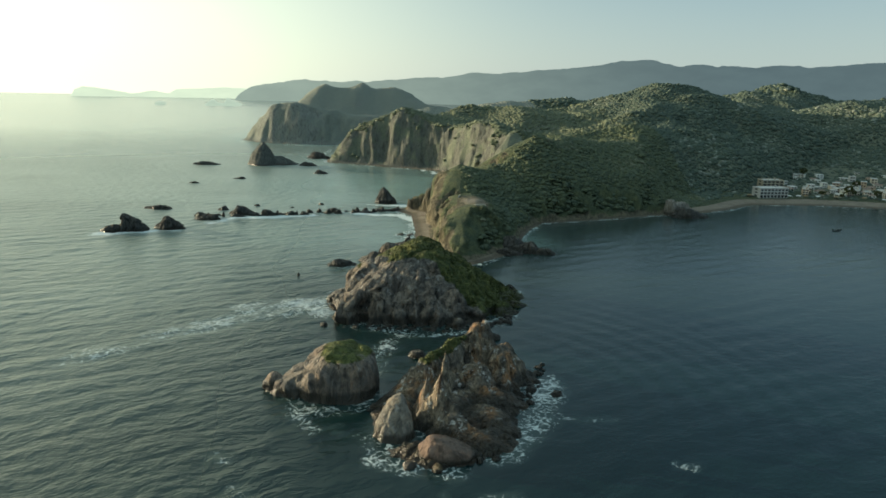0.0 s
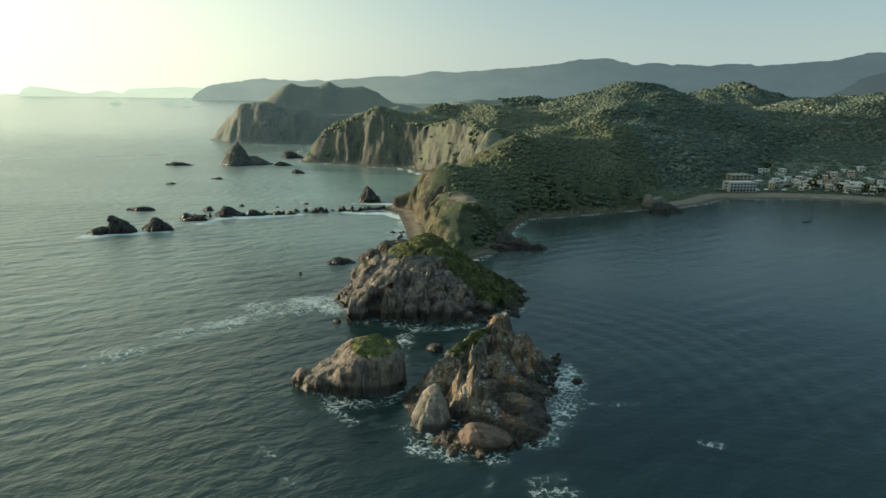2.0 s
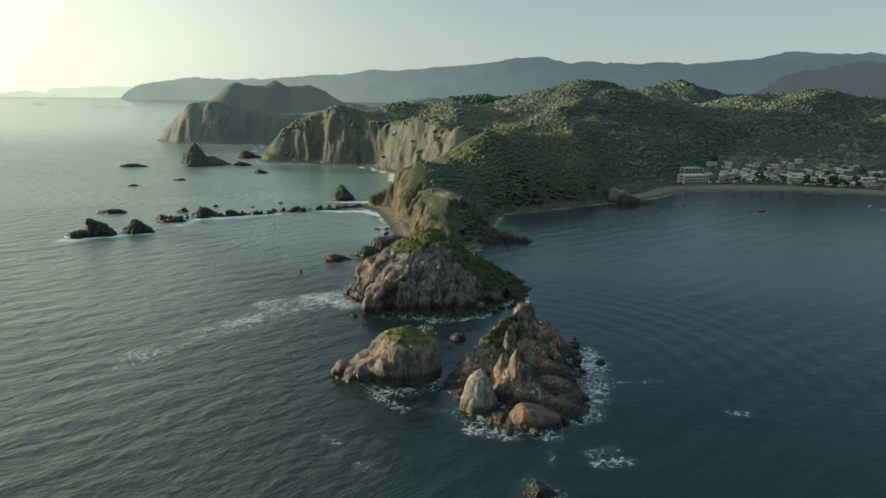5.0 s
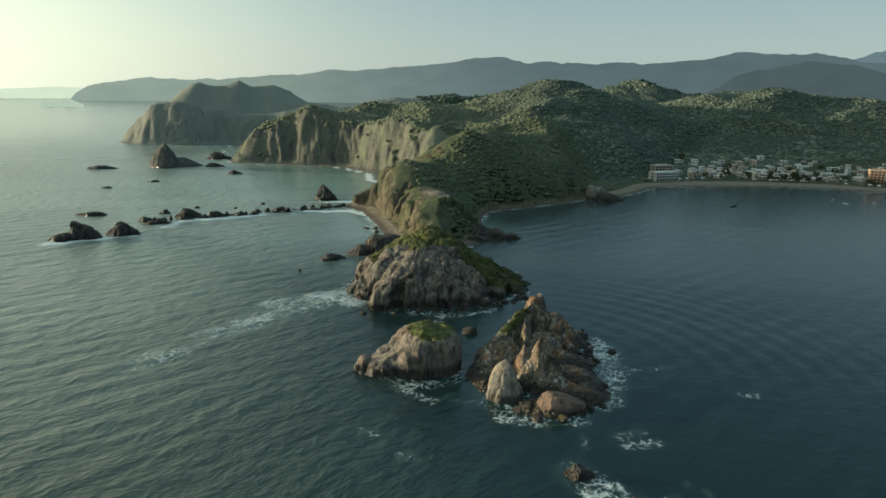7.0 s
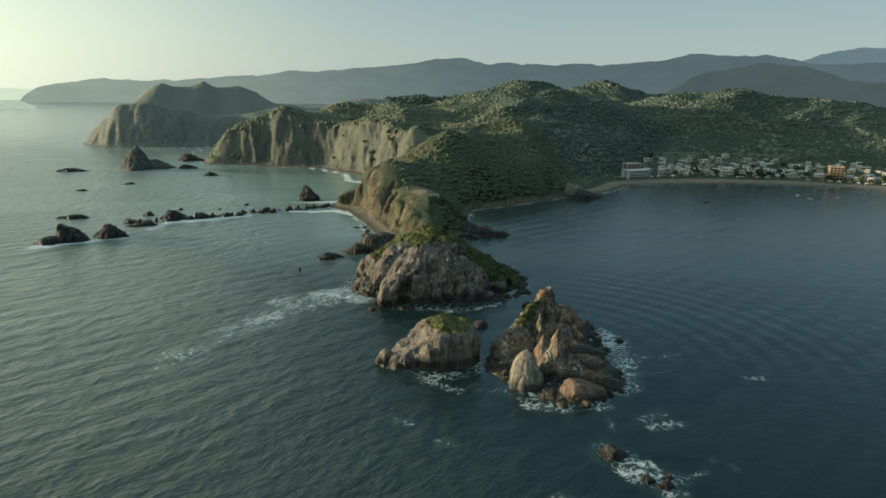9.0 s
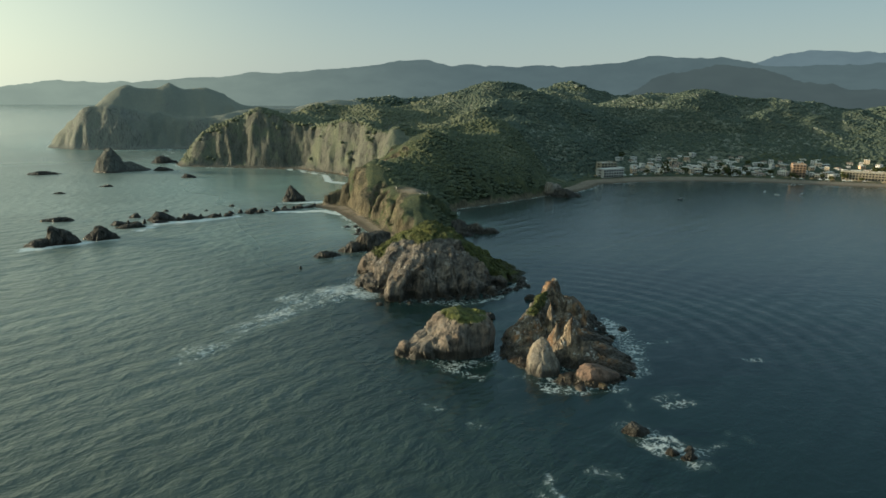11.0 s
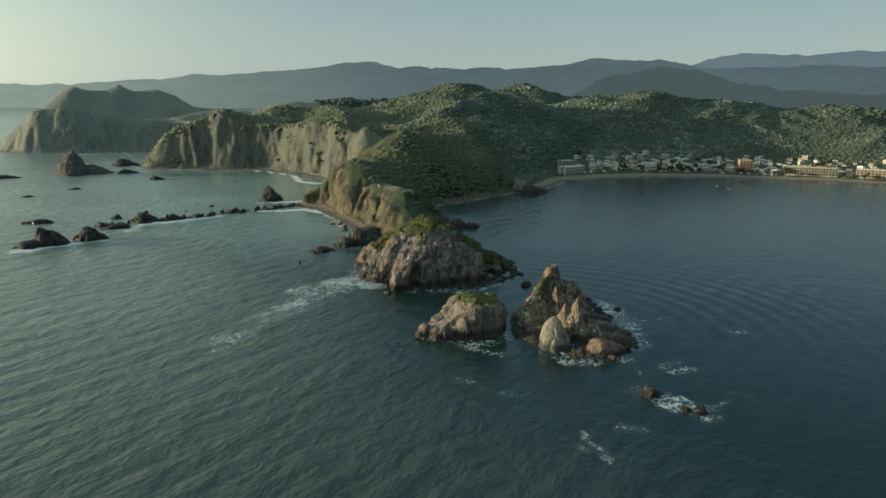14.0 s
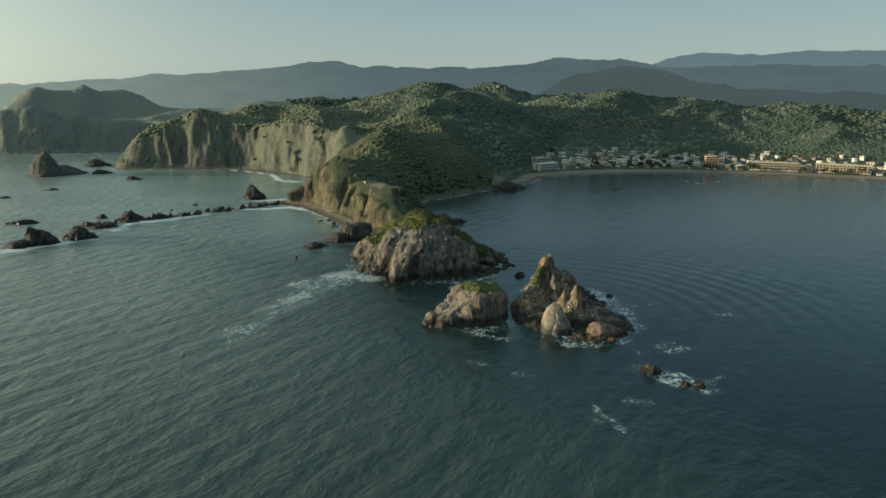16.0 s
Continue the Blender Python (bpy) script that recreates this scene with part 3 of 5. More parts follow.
SURF = [
    (-182, 478, -148, 486, 7, 1.25), (-148, 486, -128, 488, 4, 1.0), (-116, 517, -102, 530, 7, 1.05), (-100, 536, -72, 539, 5, 1.42), (-72, 539, -40, 546, 5, 1.42), (-22, 560, 5, 552, 2.5, 0.9), (-6, 551, 30, 543, 6, 1.42), (30, 543, 38, 522, 6, 1.42),
    (40, 524, 34, 490, 4, 0.88), (22, 590, 60, 589, 6.5, 1.42), (8, 598, 20, 590, 4, 0.92), (32, 480, 26, 440, 5, 0.72), (20, 430, 28, 400, 7, 0.7), (-7, 930, 71, 873, 4.5, 1.42), (71, 873, 104, 790, 4.5, 1.42), (105, 789, 93, 715, 6.0, 1.42), (94, 716, 106, 698, 8, 1.42),
    (-190, 893, -150, 895, 4, 0.8), (-135, 762, -112, 764, 4, 0.85), (-60, 985, -20, 1190, 6, 0.7),
]


def sea_axis(lo, hi, start, end, near):
    out, gap = [], near
    p = start
    while p > lo:
        out.append(p)
        gap *= 1.12
        p -= gap
    out = [lo] + out[::-1][:-1] + list(np.arange(start, end, near))
    gap, p = near, end
    while p < hi:
        out.append(p)
        gap *= 1.12
        p += gap
    return np.array(out + [hi])


def build_sea():
    X, Y = np.meshgrid(sea_axis(-4900, 4900, -260, 330, 2.2), sea_axis(-1500, 4880, 60, 620, 2.2))
    foam = np.zeros(X.shape)
    for x, y, r in ISLETS:
        q = np.hypot(X - x, Y - y) - r
        foam = np.maximum(foam, 0.42 * step(7, 0, q))
    for x0, y0, x1, y1, w, s in STREAKS + SURF:
        q = segment_distance(X + 5 * fbm(X / 14, Y / 14, 0, 2, 81), Y + 5 * fbm(X / 14, Y / 14, 3, 2, 82), x0, y0, x1, y1)
        foam = np.maximum(foam, s * step(1.35 * w, 0.2 * w, q))
    d = shore_distance(X, Y)[0]
    foam = np.maximum(foam, 0.66 * step(-7, -1, d) * (Y > 370))
    for x, y, r, _, _ in STACKS:
        foam = np.maximum(foam, 0.55 * step(r * 1.0 + 6, r * 0.6, np.hypot(X - x, Y - y)))
    # surf-stirred shallows; in the cove haze is painted into their pale colour too
    shoal_haze = np.maximum(0.5 * step(-90, -5, d) * step(150, 100, X) * step(400, 440, Y), 0.14 * foam)
    shoal_haze = np.maximum(shoal_haze, 0.9 * np.exp(-((X - 30) / 140) ** 2 - ((Y - 720) / 150) ** 2))
    shoal_haze = np.maximum(shoal_haze, 0.35 * np.exp(-((X + 30) / 90) ** 2 - ((Y - 470) / 90) ** 2)) * (1 + 0.35 * fbm(X / 40, Y / 25, 0, 3, 96))
    open_sea = step(50, -90, X + 25 * fbm(X / 80, Y / 80, 0, 2, 95))
    open_sea = open_sea * (1 - 0.75 * step(600, 1900, np.hypot(X, Y)))
    # where haze and sun glitter are painted as paler water
    haze_tint = 0.95 * step(260, 620, Y + 0.35 * np.maximum(-120 - X, 0)) * step(130, -30, X + 12 * fbm(X / 60, Y / 60, 0, 2, 97)) * (0.85 + 0.3 * fbm(X / 70, Y / 30, 0, 3, 98))
    haze_tint = np.maximum(haze_tint, step(-10, -150, X + 12 * fbm(X / 60, Y / 60, 0, 2, 97)) * (0.15 + 0.55 * step(110, 400, Y)))
    haze_tint = np.maximum(haze_tint, 0.10 * step(220, 440, Y) * step(1400, 700, Y))
    calm = step(700, 250, np.hypot(X, Y - 200)) * (0.3 + 0.7 * open_sea)
    lines = (Y * 0.93 - X * 0.37) / 2.2
    Z = calm * (0.25 * np.sin(lines + 3.0 * fbm(X / 45, Y / 45, 0, 2, 91)) * (0.6 + 0.8 * fbm(X / 30, Y / 30, 1, 2, 92)) + 0.3 * fbm((X * 0.903 + Y * 0.43) / 20, (Y * 0.903 - X * 0.43) / 7, 0, 2, 93))
    out = np.hypot(X - 14, Y - 210)
    Z = Z + 0.09 * np.sin(out / 1.7 + 1.2 * fbm(X / 40, Y / 40, 2, 2, 94)) * step(30, 70, X) * np.exp(-((out - 95) / 55) ** 2)
    v = np.stack([X, Y, Z], -1).reshape(-1, 3)
    me = mesh_of("sea", v, grid_faces(X.shape[1], X.shape[0]), True, foam=foam, shoal_haze=shoal_haze, open_sea=open_sea, haze_tint=haze_tint)
    return thing("water", me, SEA, "dark teal sea with swell and white foam", "sea", kind="structure")


# ---- rocks ----
def crag_height(x, y, crags):
    """The highest of some tilted blocks: x, y, half length, half width, turn, height, wall steepness, fall of the top along the length."""
    out = np.full(x.shape, -3.0)
    for i, (cx, cy, a, b, turn, h, p, fall) in enumerate(crags):
        if h < 0:  # only marks the room that the rock takes
            continue
        c, s = math.cos(radians(turn)), math.sin(radians(turn))
        u, v = ((x - cx) * c + (y - cy) * s) / a, (-(x - cx) * s + (y - cy) * c) / b
        k = 2.2 + 1.5 * (i % 3)
        r = (np.abs(u) ** k + np.abs(v) ** k) ** (1 / k)
        r = 0.75 * r + 0.25 * np.maximum(np.abs(0.8 * u + 0.6 * v), np.abs(0.6 * u - 0.8 * v))
        out = np.maximum(out, h * (1 - r ** p) - fall * u * np.clip(1.3 - r, 0, 1))
    return out


def ridge_height(x, y, rows):
    """Sharp crests: x, y, z at one end, the same at the other, foot width on the left and on the right of the way, hollowness of the flanks."""
    out = np.full(x.shape, -3.0)
    for x0, y0, z0, x1, y1, z1, left, right, p in rows:
        ex, ey = x1 - x0, y1 - y0
        t = np.clip(((x - x0) * ex + (y - y0) * ey) / (ex * ex + ey * ey), 0, 1)
        dx, dy = x - x0 - t * ex, y - y0 - t * ey
        w = np.where(ex * dy - ey * dx > 0, left, right)
        out = np.maximum(out, (z0 + t * (z1 - z0)) * (1 - (np.hypot(dx, dy) / w) ** p))
    return out


def massif_height(x, y, cx, cy, rows, flutes):
    """A mass round a summit: for some directions in degrees the reach of its foot, and its heights at 0, 1/4, 1/2, 3/4, 9/10 and all of the way out; flutes: the depth of its buttresses."""
    rows = np.array(rows, float)
    turn = np.degrees(np.arctan2(y - cy, x - cx)) % 360
    ring = np.concatenate([rows[-1:] - np.eye(1, rows.shape[1]) * 360, rows, rows[:1] + np.eye(1, rows.shape[1]) * 360])
    reach = np.interp(turn, ring[:, 0], ring[:, 1])
    c, s = np.cos(np.radians(turn)), np.sin(np.radians(turn))
    reach = reach * (1 + flutes * (ridged(c * 3.1, s * 3.1, 0.4, 2, 77) - 0.35))
    u = np.hypot(x - cx, y - cy) / reach
    marks = (0.0, 0.25, 0.5, 0.75, 0.9, 1.0, 1.2)
    highs = [np.interp(turn, ring[:, 0], ring[:, 2 + i]) for i in range(6)] + [np.full(x.shape, -3.0)]
    out = np.full(x.shape, -3.0)
    for i in range(6):
        t = np.clip((u - marks[i]) / (marks[i + 1] - marks[i]), 0, 1)
        out = np.where((u >= marks[i]) & (u < marks[i + 1]), highs[i] + t * (highs[i + 1] - highs[i]), out)
    return out


def rock_mesh(name, crags, seed, gap, rough=1.0, blocks=6.0, veg_above=None, crests=(), cleft=0.10, massif=None, columns=1.6, lean=0.0):
    c = np.array(crags, float)
    reach = np.maximum(c[:, 2], c[:, 3]) * 1.15 + 2
    xs = np.arange((c[:, 0] - reach).min(), (c[:, 0] + reach).max(), gap)
    ys = np.arange((c[:, 1] - reach).min(), (c[:, 1] + reach).max(), gap)
    X, Y = np.meshgrid(xs, ys)
    k = rough
    wx = X + k * (3.2 * fbm(X / 11, Y / 11, 0, 3, seed) + 0.9 * fbm(X / 3, Y / 3, 0, 2, seed + 1))
    wy = Y + k * (3.2 * fbm(X / 11, Y / 11, 5, 3, seed + 2) + 0.9 * fbm(X / 3, Y / 3, 5, 2, seed + 3))
    Z = crag_height(wx, wy, crags)
    if crests:
        Z = np.maximum(Z, ridge_height(0.6 * wx + 0.4 * X, 0.6 * wy + 0.4 * Y, crests))
    if massif:
        Z = np.maximum(Z, massif_height(0.45 * wx + 0.55 * X, 0.45 * wy + 0.55 * Y, *massif))
    Z = Z + k * step(0, 5, Z) * (1.3 * fbm(X / 8, Y / 8, 0, 3, seed + 4) + 0.5 * ridged(X / 3.5, Y / 3.5, 0, 2, seed + 5))
    n = grid_normals(X, Y, Z)
    flat = n[..., 2].copy()
    lx = X + lean * Z
    d1, d2, facet = cells(lx / blocks, Y / blocks, Z / (blocks * columns), seed + 6)
    small = blocks * 0.36
    e1, e2, facet2 = cells(lx / small, Y / small, Z / (small * 1.5), seed + 40)
    push = k * (facet * 0.36 * blocks - 0.13 * blocks * step(0.12, 0.0, d2 - d1) + facet2 * 0.32 * small - 0.10 * small * step(0.12, 0.0, e2 - e1)
                + cleft * blocks * (ridged(lx / blocks, Y / blocks, Z / (3 * blocks), 3, seed + 14) - 0.3) + 0.22 * fbm(X / 1.8, Y / 1.8, Z / 1.8, 3, seed + 12))
    ease = step(-2.0, 1.0, Z)
    P = [a + n[..., i] * push * ease * (0.35 + 0.65 * (1 - flat)) for i, a in enumerate((X, Y, Z))]
    veg = np.zeros(X.shape)
    if veg_above is not None:
        veg = step(-2.5, 1.5, Z - veg_above(X, Y) + 1.5 * fbm(X / 5, Y / 5, 0, 3, seed + 20)) * step(0.30, 0.56, flat + 0.1 * fbm(X / 3, Y / 3, 0, 2, seed + 21))
    faces = grid_faces(len(xs), len(ys))
    keep = (Z.ravel()[faces] > -1.6).any(1)
    v, f, at = compact(np.stack(P, -1).reshape(-1, 3), faces, keep, veg=veg)
    return mesh_of(name, v, f, True, **at), (X, Y, P[2], veg)


def lump(seed, fine, rough=1.0):
    """A small uneven crown or boulder of about unit radius: vertices and triangles."""
    bm = bmesh.new()
    bmesh.ops.create_icosphere(bm, subdivisions=fine, radius=1.0)
    v = np.array([w.co[:] for w in bm.verts])
    f = np.array([[w.index for w in t.verts] for t in bm.faces])
    bm.free()
    r = 1 + 0.36 * vnoise(v[:, 0] * 1.7 + seed, v[:, 1] * 1.7, v[:, 2] * 1.7, seed) + 0.24 * vnoise(v[:, 0] * 4, v[:, 1] * 4 + seed, v[:, 2] * 4, seed + 1)
    return v * (1 + rough * (r - 1))[:, None], f


def scatter(name, places, sizes, squash, seed, fine):
    """Many lumps, turned and scaled at random, as one mesh."""
    rng = np.random.default_rng(seed)
    kinds = [lump(seed + 10 * i, fine) for i in range(6)]
    verts, faces, count = [], [], 0
    which = rng.integers(0, 6, len(places))
    for i, (v, f) in enumerate(kinds):
        p, s = places[which == i], sizes[which == i]
        if not len(p):
            continue
        a = rng.uniform(0, 6.28, len(p))
        c, q = np.cos(a)[:, None], np.sin(a)[:, None]
        x = (v[None, :, 0] * c - v[None, :, 1] * q) * s[:, None]
        y = (v[None, :, 0] * q + v[None, :, 1] * c) * s[:, None]
        z = v[None, :, 2] * s[:, None] * (squash * rng.uniform(0.8, 1.2, len(p)))[:, None]
        verts.append((np.stack([x, y, z], -1) + p[:, None, :]).reshape(-1, 3))
        faces.append((f[None] + (count + np.arange(len(p)) * len(v))[:, None, None]).reshape(-1, 3))
        count += len(p) * len(v)
    return mesh_of(name, np.concatenate(verts), np.concatenate(faces), True)


def shrubs_on(parent, spots, seed, share, size, material=None, name="shrubs"):
    """Low shrubs over the green part of a rock, joined under it."""
    X, Y, Z, veg = spots
    rng = np.random.default_rng(seed)
    pick = (veg > 0.5) & (rng.random(veg.shape) < share)
    p = np.stack([X[pick], Y[pick], Z[pick]], -1)
    p[:, :2] += rng.uniform(-0.3, 0.3, (len(p), 2))
    s = rng.uniform(0.5, 1.2, len(p)) * size
    p[:, 2] -= 0.25 * s
    return part(name, scatter(name, p, s, 0.7, seed, 1), material or SHRUB, parent, "low green shrubs and grass", kind="stuff")


# the green-topped island with a rugged grey front
ISLAND = (27, 325, [
    (28, 43, 30, 22, 14, 7, 3, 0), (66, 44, 30, 25, 18, 10, 5, 0), (100, 45, 30, 27, 20, 12, 6, 0), (137, 45, 30, 26, 20, 14, 8, 0), (180, 44, 30, 26, 21, 16, 8, 0), (208, 51, 30, 27, 23, 18.5, 12, 0),
    (224, 55, 30, 27.5, 24, 18, 11, 0), (238, 46, 30, 28, 25, 18.5, 9, 0), (256, 45, 30, 27.5, 23.5, 16, 7, 0), (279, 48, 30, 26.5, 20.5, 12, 5.5, 0), (304, 44, 30, 24, 15.5, 8, 3.5, 0), (321, 47, 30, 22, 13, 5.8, 2.6, 0), (351, 45, 30, 21, 12.5, 5.5, 2.6, 0)], 0.22)
crags = [(25, 322, 52, 52, 0, -3, 1, 0), (-9, 291, 8, 6, 40, 13, 2.6, 2), (3, 290, 8, 6, 60, 15, 2.4, 2), (56, 300, 14, 9, 20, 4.0, 1.4, 2), (60, 322, 13, 22, 0, 4.5, 1.4, 0), (-17, 316, 6, 13, 0, 6, 2, 1)]
me, spots = rock_mesh("rock", crags, 100, 0.5, 1.1, 10.0, lambda x, y: np.where(y > 322, 13, 24.5 - 0.03 * np.maximum(20 - x, 0) ** 1.3) - 0.92 * np.maximum(x - 24, 0), (), 0.36, ISLAND, 2.6, -0.25)
island = thing("rock_island", None, None, "rugged grey rock island with a green shrub-covered top", "island")
part("rock", me, ROCK_GREY, island)
shrubs_on(island, spots, 1, 0.26, 0.6)

BLOCK = (-16, 218, [
    (36, 13.5, 15.3, 15.0, 14.5, 14.0, 11, 0), (86, 13, 15.5, 15.5, 15, 14, 11, 0), (137, 14.5, 15.5, 15.5, 14.5, 12, 9, 0), (162, 24, 15.5, 15.2, 7.4, 5.2, 3.8, 0), (182, 26, 15.5, 15.0, 7.0, 5.4, 4.2, 0), (198, 18, 15.5, 15.5, 11.5, 6.5, 4.6, 0), (228, 13, 15.5, 15.5, 15.0, 12.5, 8.5, 0),
    (262, 10.8, 15.5, 15.4, 15.2, 14, 11, 0), (300, 12.5, 15.3, 15, 14.8, 14, 11, 0), (340, 13, 15.3, 14.8, 14.3, 13.6, 11.5, 0)], 0.08)
me, spots = rock_mesh("rock", [(-20, 218, 24, 17, 0, -3, 1, 0), (-39.5, 222, 4, 3.4, 10, 5.4, 2.5, 0)], 140, 0.36, 0.6, 6.0, lambda x, y: 14.0 - 0.05 * (y - 216), (), 0.22, BLOCK, 1.6, 0.75)
block = thing("rock_islet", None, None, "block-shaped tan rock islet with a flat grassy top", "rock")
part("rock", me, ROCK_TAN, block)
shrubs_on(block, spots, 2, 0.20, 0.28)

crags = [(22, 203, 15, 9, 60, 4.0, 1.5, 0), (5, 207, 12, 8, 40, 4.5, 1.6, 0), (25, 178, 11, 8, -10, 4.0, 1.5, 0.8), (45, 224, 12, 9, 60, 5, 1.5, 1), (12, 173, 14, 7, 0, 2.4, 2.0, 0), (2, 198, 8, 8, 0, 4.5, 1.5, 0), (30, 190, 8, 13, 20, 4, 1.5, 0), (35, 205, 10, 11, 20, 4, 1.3, 0),
         (14, 212, 8, 6.5, 30, 14.0, 1.9, -1.0), (23, 219, 9, 7, 35, 16.5, 2.0, -1.0), (32.5, 225.5, 7, 6, 35, 18.2, 2.0, -1.0), (34.6, 227.0, 5.6, 4.6, 20, 19.6, 2.2, 0), (42, 222, 8, 8, 0, 12.5, 2.0, 1), (47, 225, 6, 7, 0, 8, 1.8, 1), (30, 214, 8, 9, 30, 10, 1.6, 0), (44, 231, 7, 6, 0, 10, 1.8, 0), (7, 209, 9, 7, 20, 8, 1.5, -1)]
crests = [(12, 212, 13.5, 24, 220.5, 16.0, 11, 11, 1.0), (24, 220.5, 16.5, 36, 227.5, 18.5, 10, 8.5, 1.05), (33, 226, 18, 37, 228.5, 20.0, 7, 6, 1.2), (38, 227, 15, 42, 213, 6, 5, 6, 1.1), (29, 222, 16.0, 31, 206, 5, 4, 4.5, 1.0), (20, 217, 15, 14, 203, 6, 4, 4, 1.0)]
me, spots = rock_mesh("rock", crags, 180, 0.33, 0.85, 4.6, lambda x, y: 13.0 + 10.5 * (y < 207) + 0.75 * np.maximum(x - y + 194, 0) + 9.0 * step(25, 31, x), crests, 0.24, None, 2.2, 0.35)
crest = thing("rock_islet", None, None, "jagged rust and grey rock islet with two peaks", "rock")
part("rock", me, ROCK, crest)
SLAB = (2.2, 188.2, [(10, 4.2, 12, 10, 7, 4, 2, 0), (55, 4.0, 12, 10, 7, 4, 2, 0), (110, 4.5, 12, 10.5, 8, 5, 2.5, 0), (160, 6.5, 12, 11, 9.5, 7, 4.5, 0), (205, 9.8, 12, 11, 9, 6.5, 4.2, 0), (240, 10.6, 12, 10.8, 8.8, 6, 3.6, 0), (275, 9, 12, 11, 9, 6.2, 4, 0), (320, 5.2, 12, 10.5, 8, 5, 2.5, 0)], 0.06)
me, _ = rock_mesh("slab", [(0, 186, 10, 10, 0, -3, 1, 0)], 220, 0.3, 0.42, 7.0, None, (), 0.12, SLAB)
part("slab", me, ROCK_PALE, crest, "pale grey leaning rock slab")
for low, tips in (([(14, 189, 12, 12, 0, -3, 1, 0), (12.5, 190.5, 6.5, 5.5, 30, 11, 1.7, 0), (18, 184, 8, 6, -35, 8, 1.5, 1.5)], [(14.6, 188.0, 19.4, 12.6, 191.5, 13, 5.0, 5.2, 1.0), (10.6, 192.0, 17.0, 9.0, 194.5, 9, 4.0, 4.2, 1.0), (14.6, 187.6, 14.0, 22, 180.5, 5.0, 4.5, 5.5, 1.0)]),
                  ([(18, 207, 7, 7, 0, -3, 1, 0), (18, 206, 4, 3.5, 40, 11, 1.7, 0)], [(18.8, 207.0, 18.6, 16.8, 203.5, 11, 4.0, 4.2, 1.0)])):
    me, _ = rock_mesh("pinnacle", low, 260, 0.3, 0.45, 3.4, None, tips, 0.15, None, 2.6)
    part("pinnacle", me, ROCK, crest, "sharp rust-streaked rock pinnacle")
shrubs_on(crest, spots, 3, 0.2, 0.45)

# loose boulders at the feet of the rocks
def boulder(x, y, r, seed, material, label, squash=0.7, z=0.0):
    v, f = lump(seed, 4 if r > 3 else 3, 0.5)
    v = v * (1 + 0.06 * vnoise(v[:, 0] * 5, v[:, 1] * 5, v[:, 2] * 5, seed)[:, None]) * (r, r * 0.8, r * squash)
    v = np.maximum(v, (-99, -99, -0.35 * r))
    ob = thing("boulder", mesh_of("boulder", v, f, True, veg=np.zeros(len(v))), material, label, "boulder", "boulders in the surf", at=pose(x, y, z, 0, 0, seed * 53 % 360))
    return ob


dice = random.Random(11)
v, f = lump(4, 5, 0.32)
v = np.sign(v) * np.abs(v) ** 0.85 * (8.0, 5.4, 4.0)
v[:, 2] += np.where(v[:, 2] > 0, v[:, 2] * (-0.085 * v[:, 0] - 0.03 * v[:, 1]), 0) + 0.25 * fbm(v[:, 0] / 2, v[:, 1] / 2, v[:, 2] / 2, 3, 44)
thing("boulder", mesh_of("boulder", v, f, True, veg=np.zeros(len(v))), ROCK_RED, "large wedge-shaped reddish boulder at the islet's foot", "boulder", "boulders in the surf", at=pose(14.2, 170.8, 1.2, 0, 0, -14))
boulder(10.5, 163.8, 2.0, 5, ROCK_OCHRE, "ochre boulder in the surf", 0.7, 0.3)
for i in range(26):
    a, b = dice.uniform(0, 1), dice.uniform(-1, 1)
    boulder(18 + 15 * a + 2 * b, 180 + 4 * b - 3 * a, dice.uniform(0.7, 1.9), dice.randrange(1000), ROCK, "broken brown boulder on the islet's slope", 0.75, 2.4 * (1 - abs(b)) * (1 - 0.6 * a))
boulder(3, 166.5, 2.4, 8, ROCK_RED, "wet reddish boulder in the surf", 0.6)
for x0, y0, x1, y1, count, size in ((0, 204, 10, 214, 12, 1.7), (-4, 190, 1, 204, 14, 1.6), (-18, 282, 30, 274, 22, 1.5), (30, 274, 58, 284, 18, 1.7), (24, 167, 36, 184, 22, 2.2), (34, 186, 52, 214, 20, 2.0), (50, 214, 58, 232, 14, 2.0), (56, 282, 68, 300, 16, 1.8), (62, 300, 74, 340, 14, 1.7), (-6, 200, 0, 214, 7, 1.5), (-24, 284, -14, 300, 7, 1.7), (84, 405, 116, 418, 16, 2.0), (22, 418, 32, 470, 12, 1.4)):
    for i in range(count):
        t = dice.random()
        boulder(x0 + t * (x1 - x0) + dice.uniform(-2.5, 2.5), y0 + t * (y1 - y0) + dice.uniform(-2.5, 2.5), size * dice.uniform(0.4, 1.15), dice.randrange(1000), ROCK_DARK, "dark wet boulder at the water's edge")
boulder(58, 207, 2.2, 31, ROCK_DARK, "dark boulder standing in the foam")
boulder(13, 246, 3.4, 37, ROCK_DARK, "dark boulder between the islets")
boulder(47, 262, 3.2, 41, ROCK_DARK, "dark boulder between the islets")

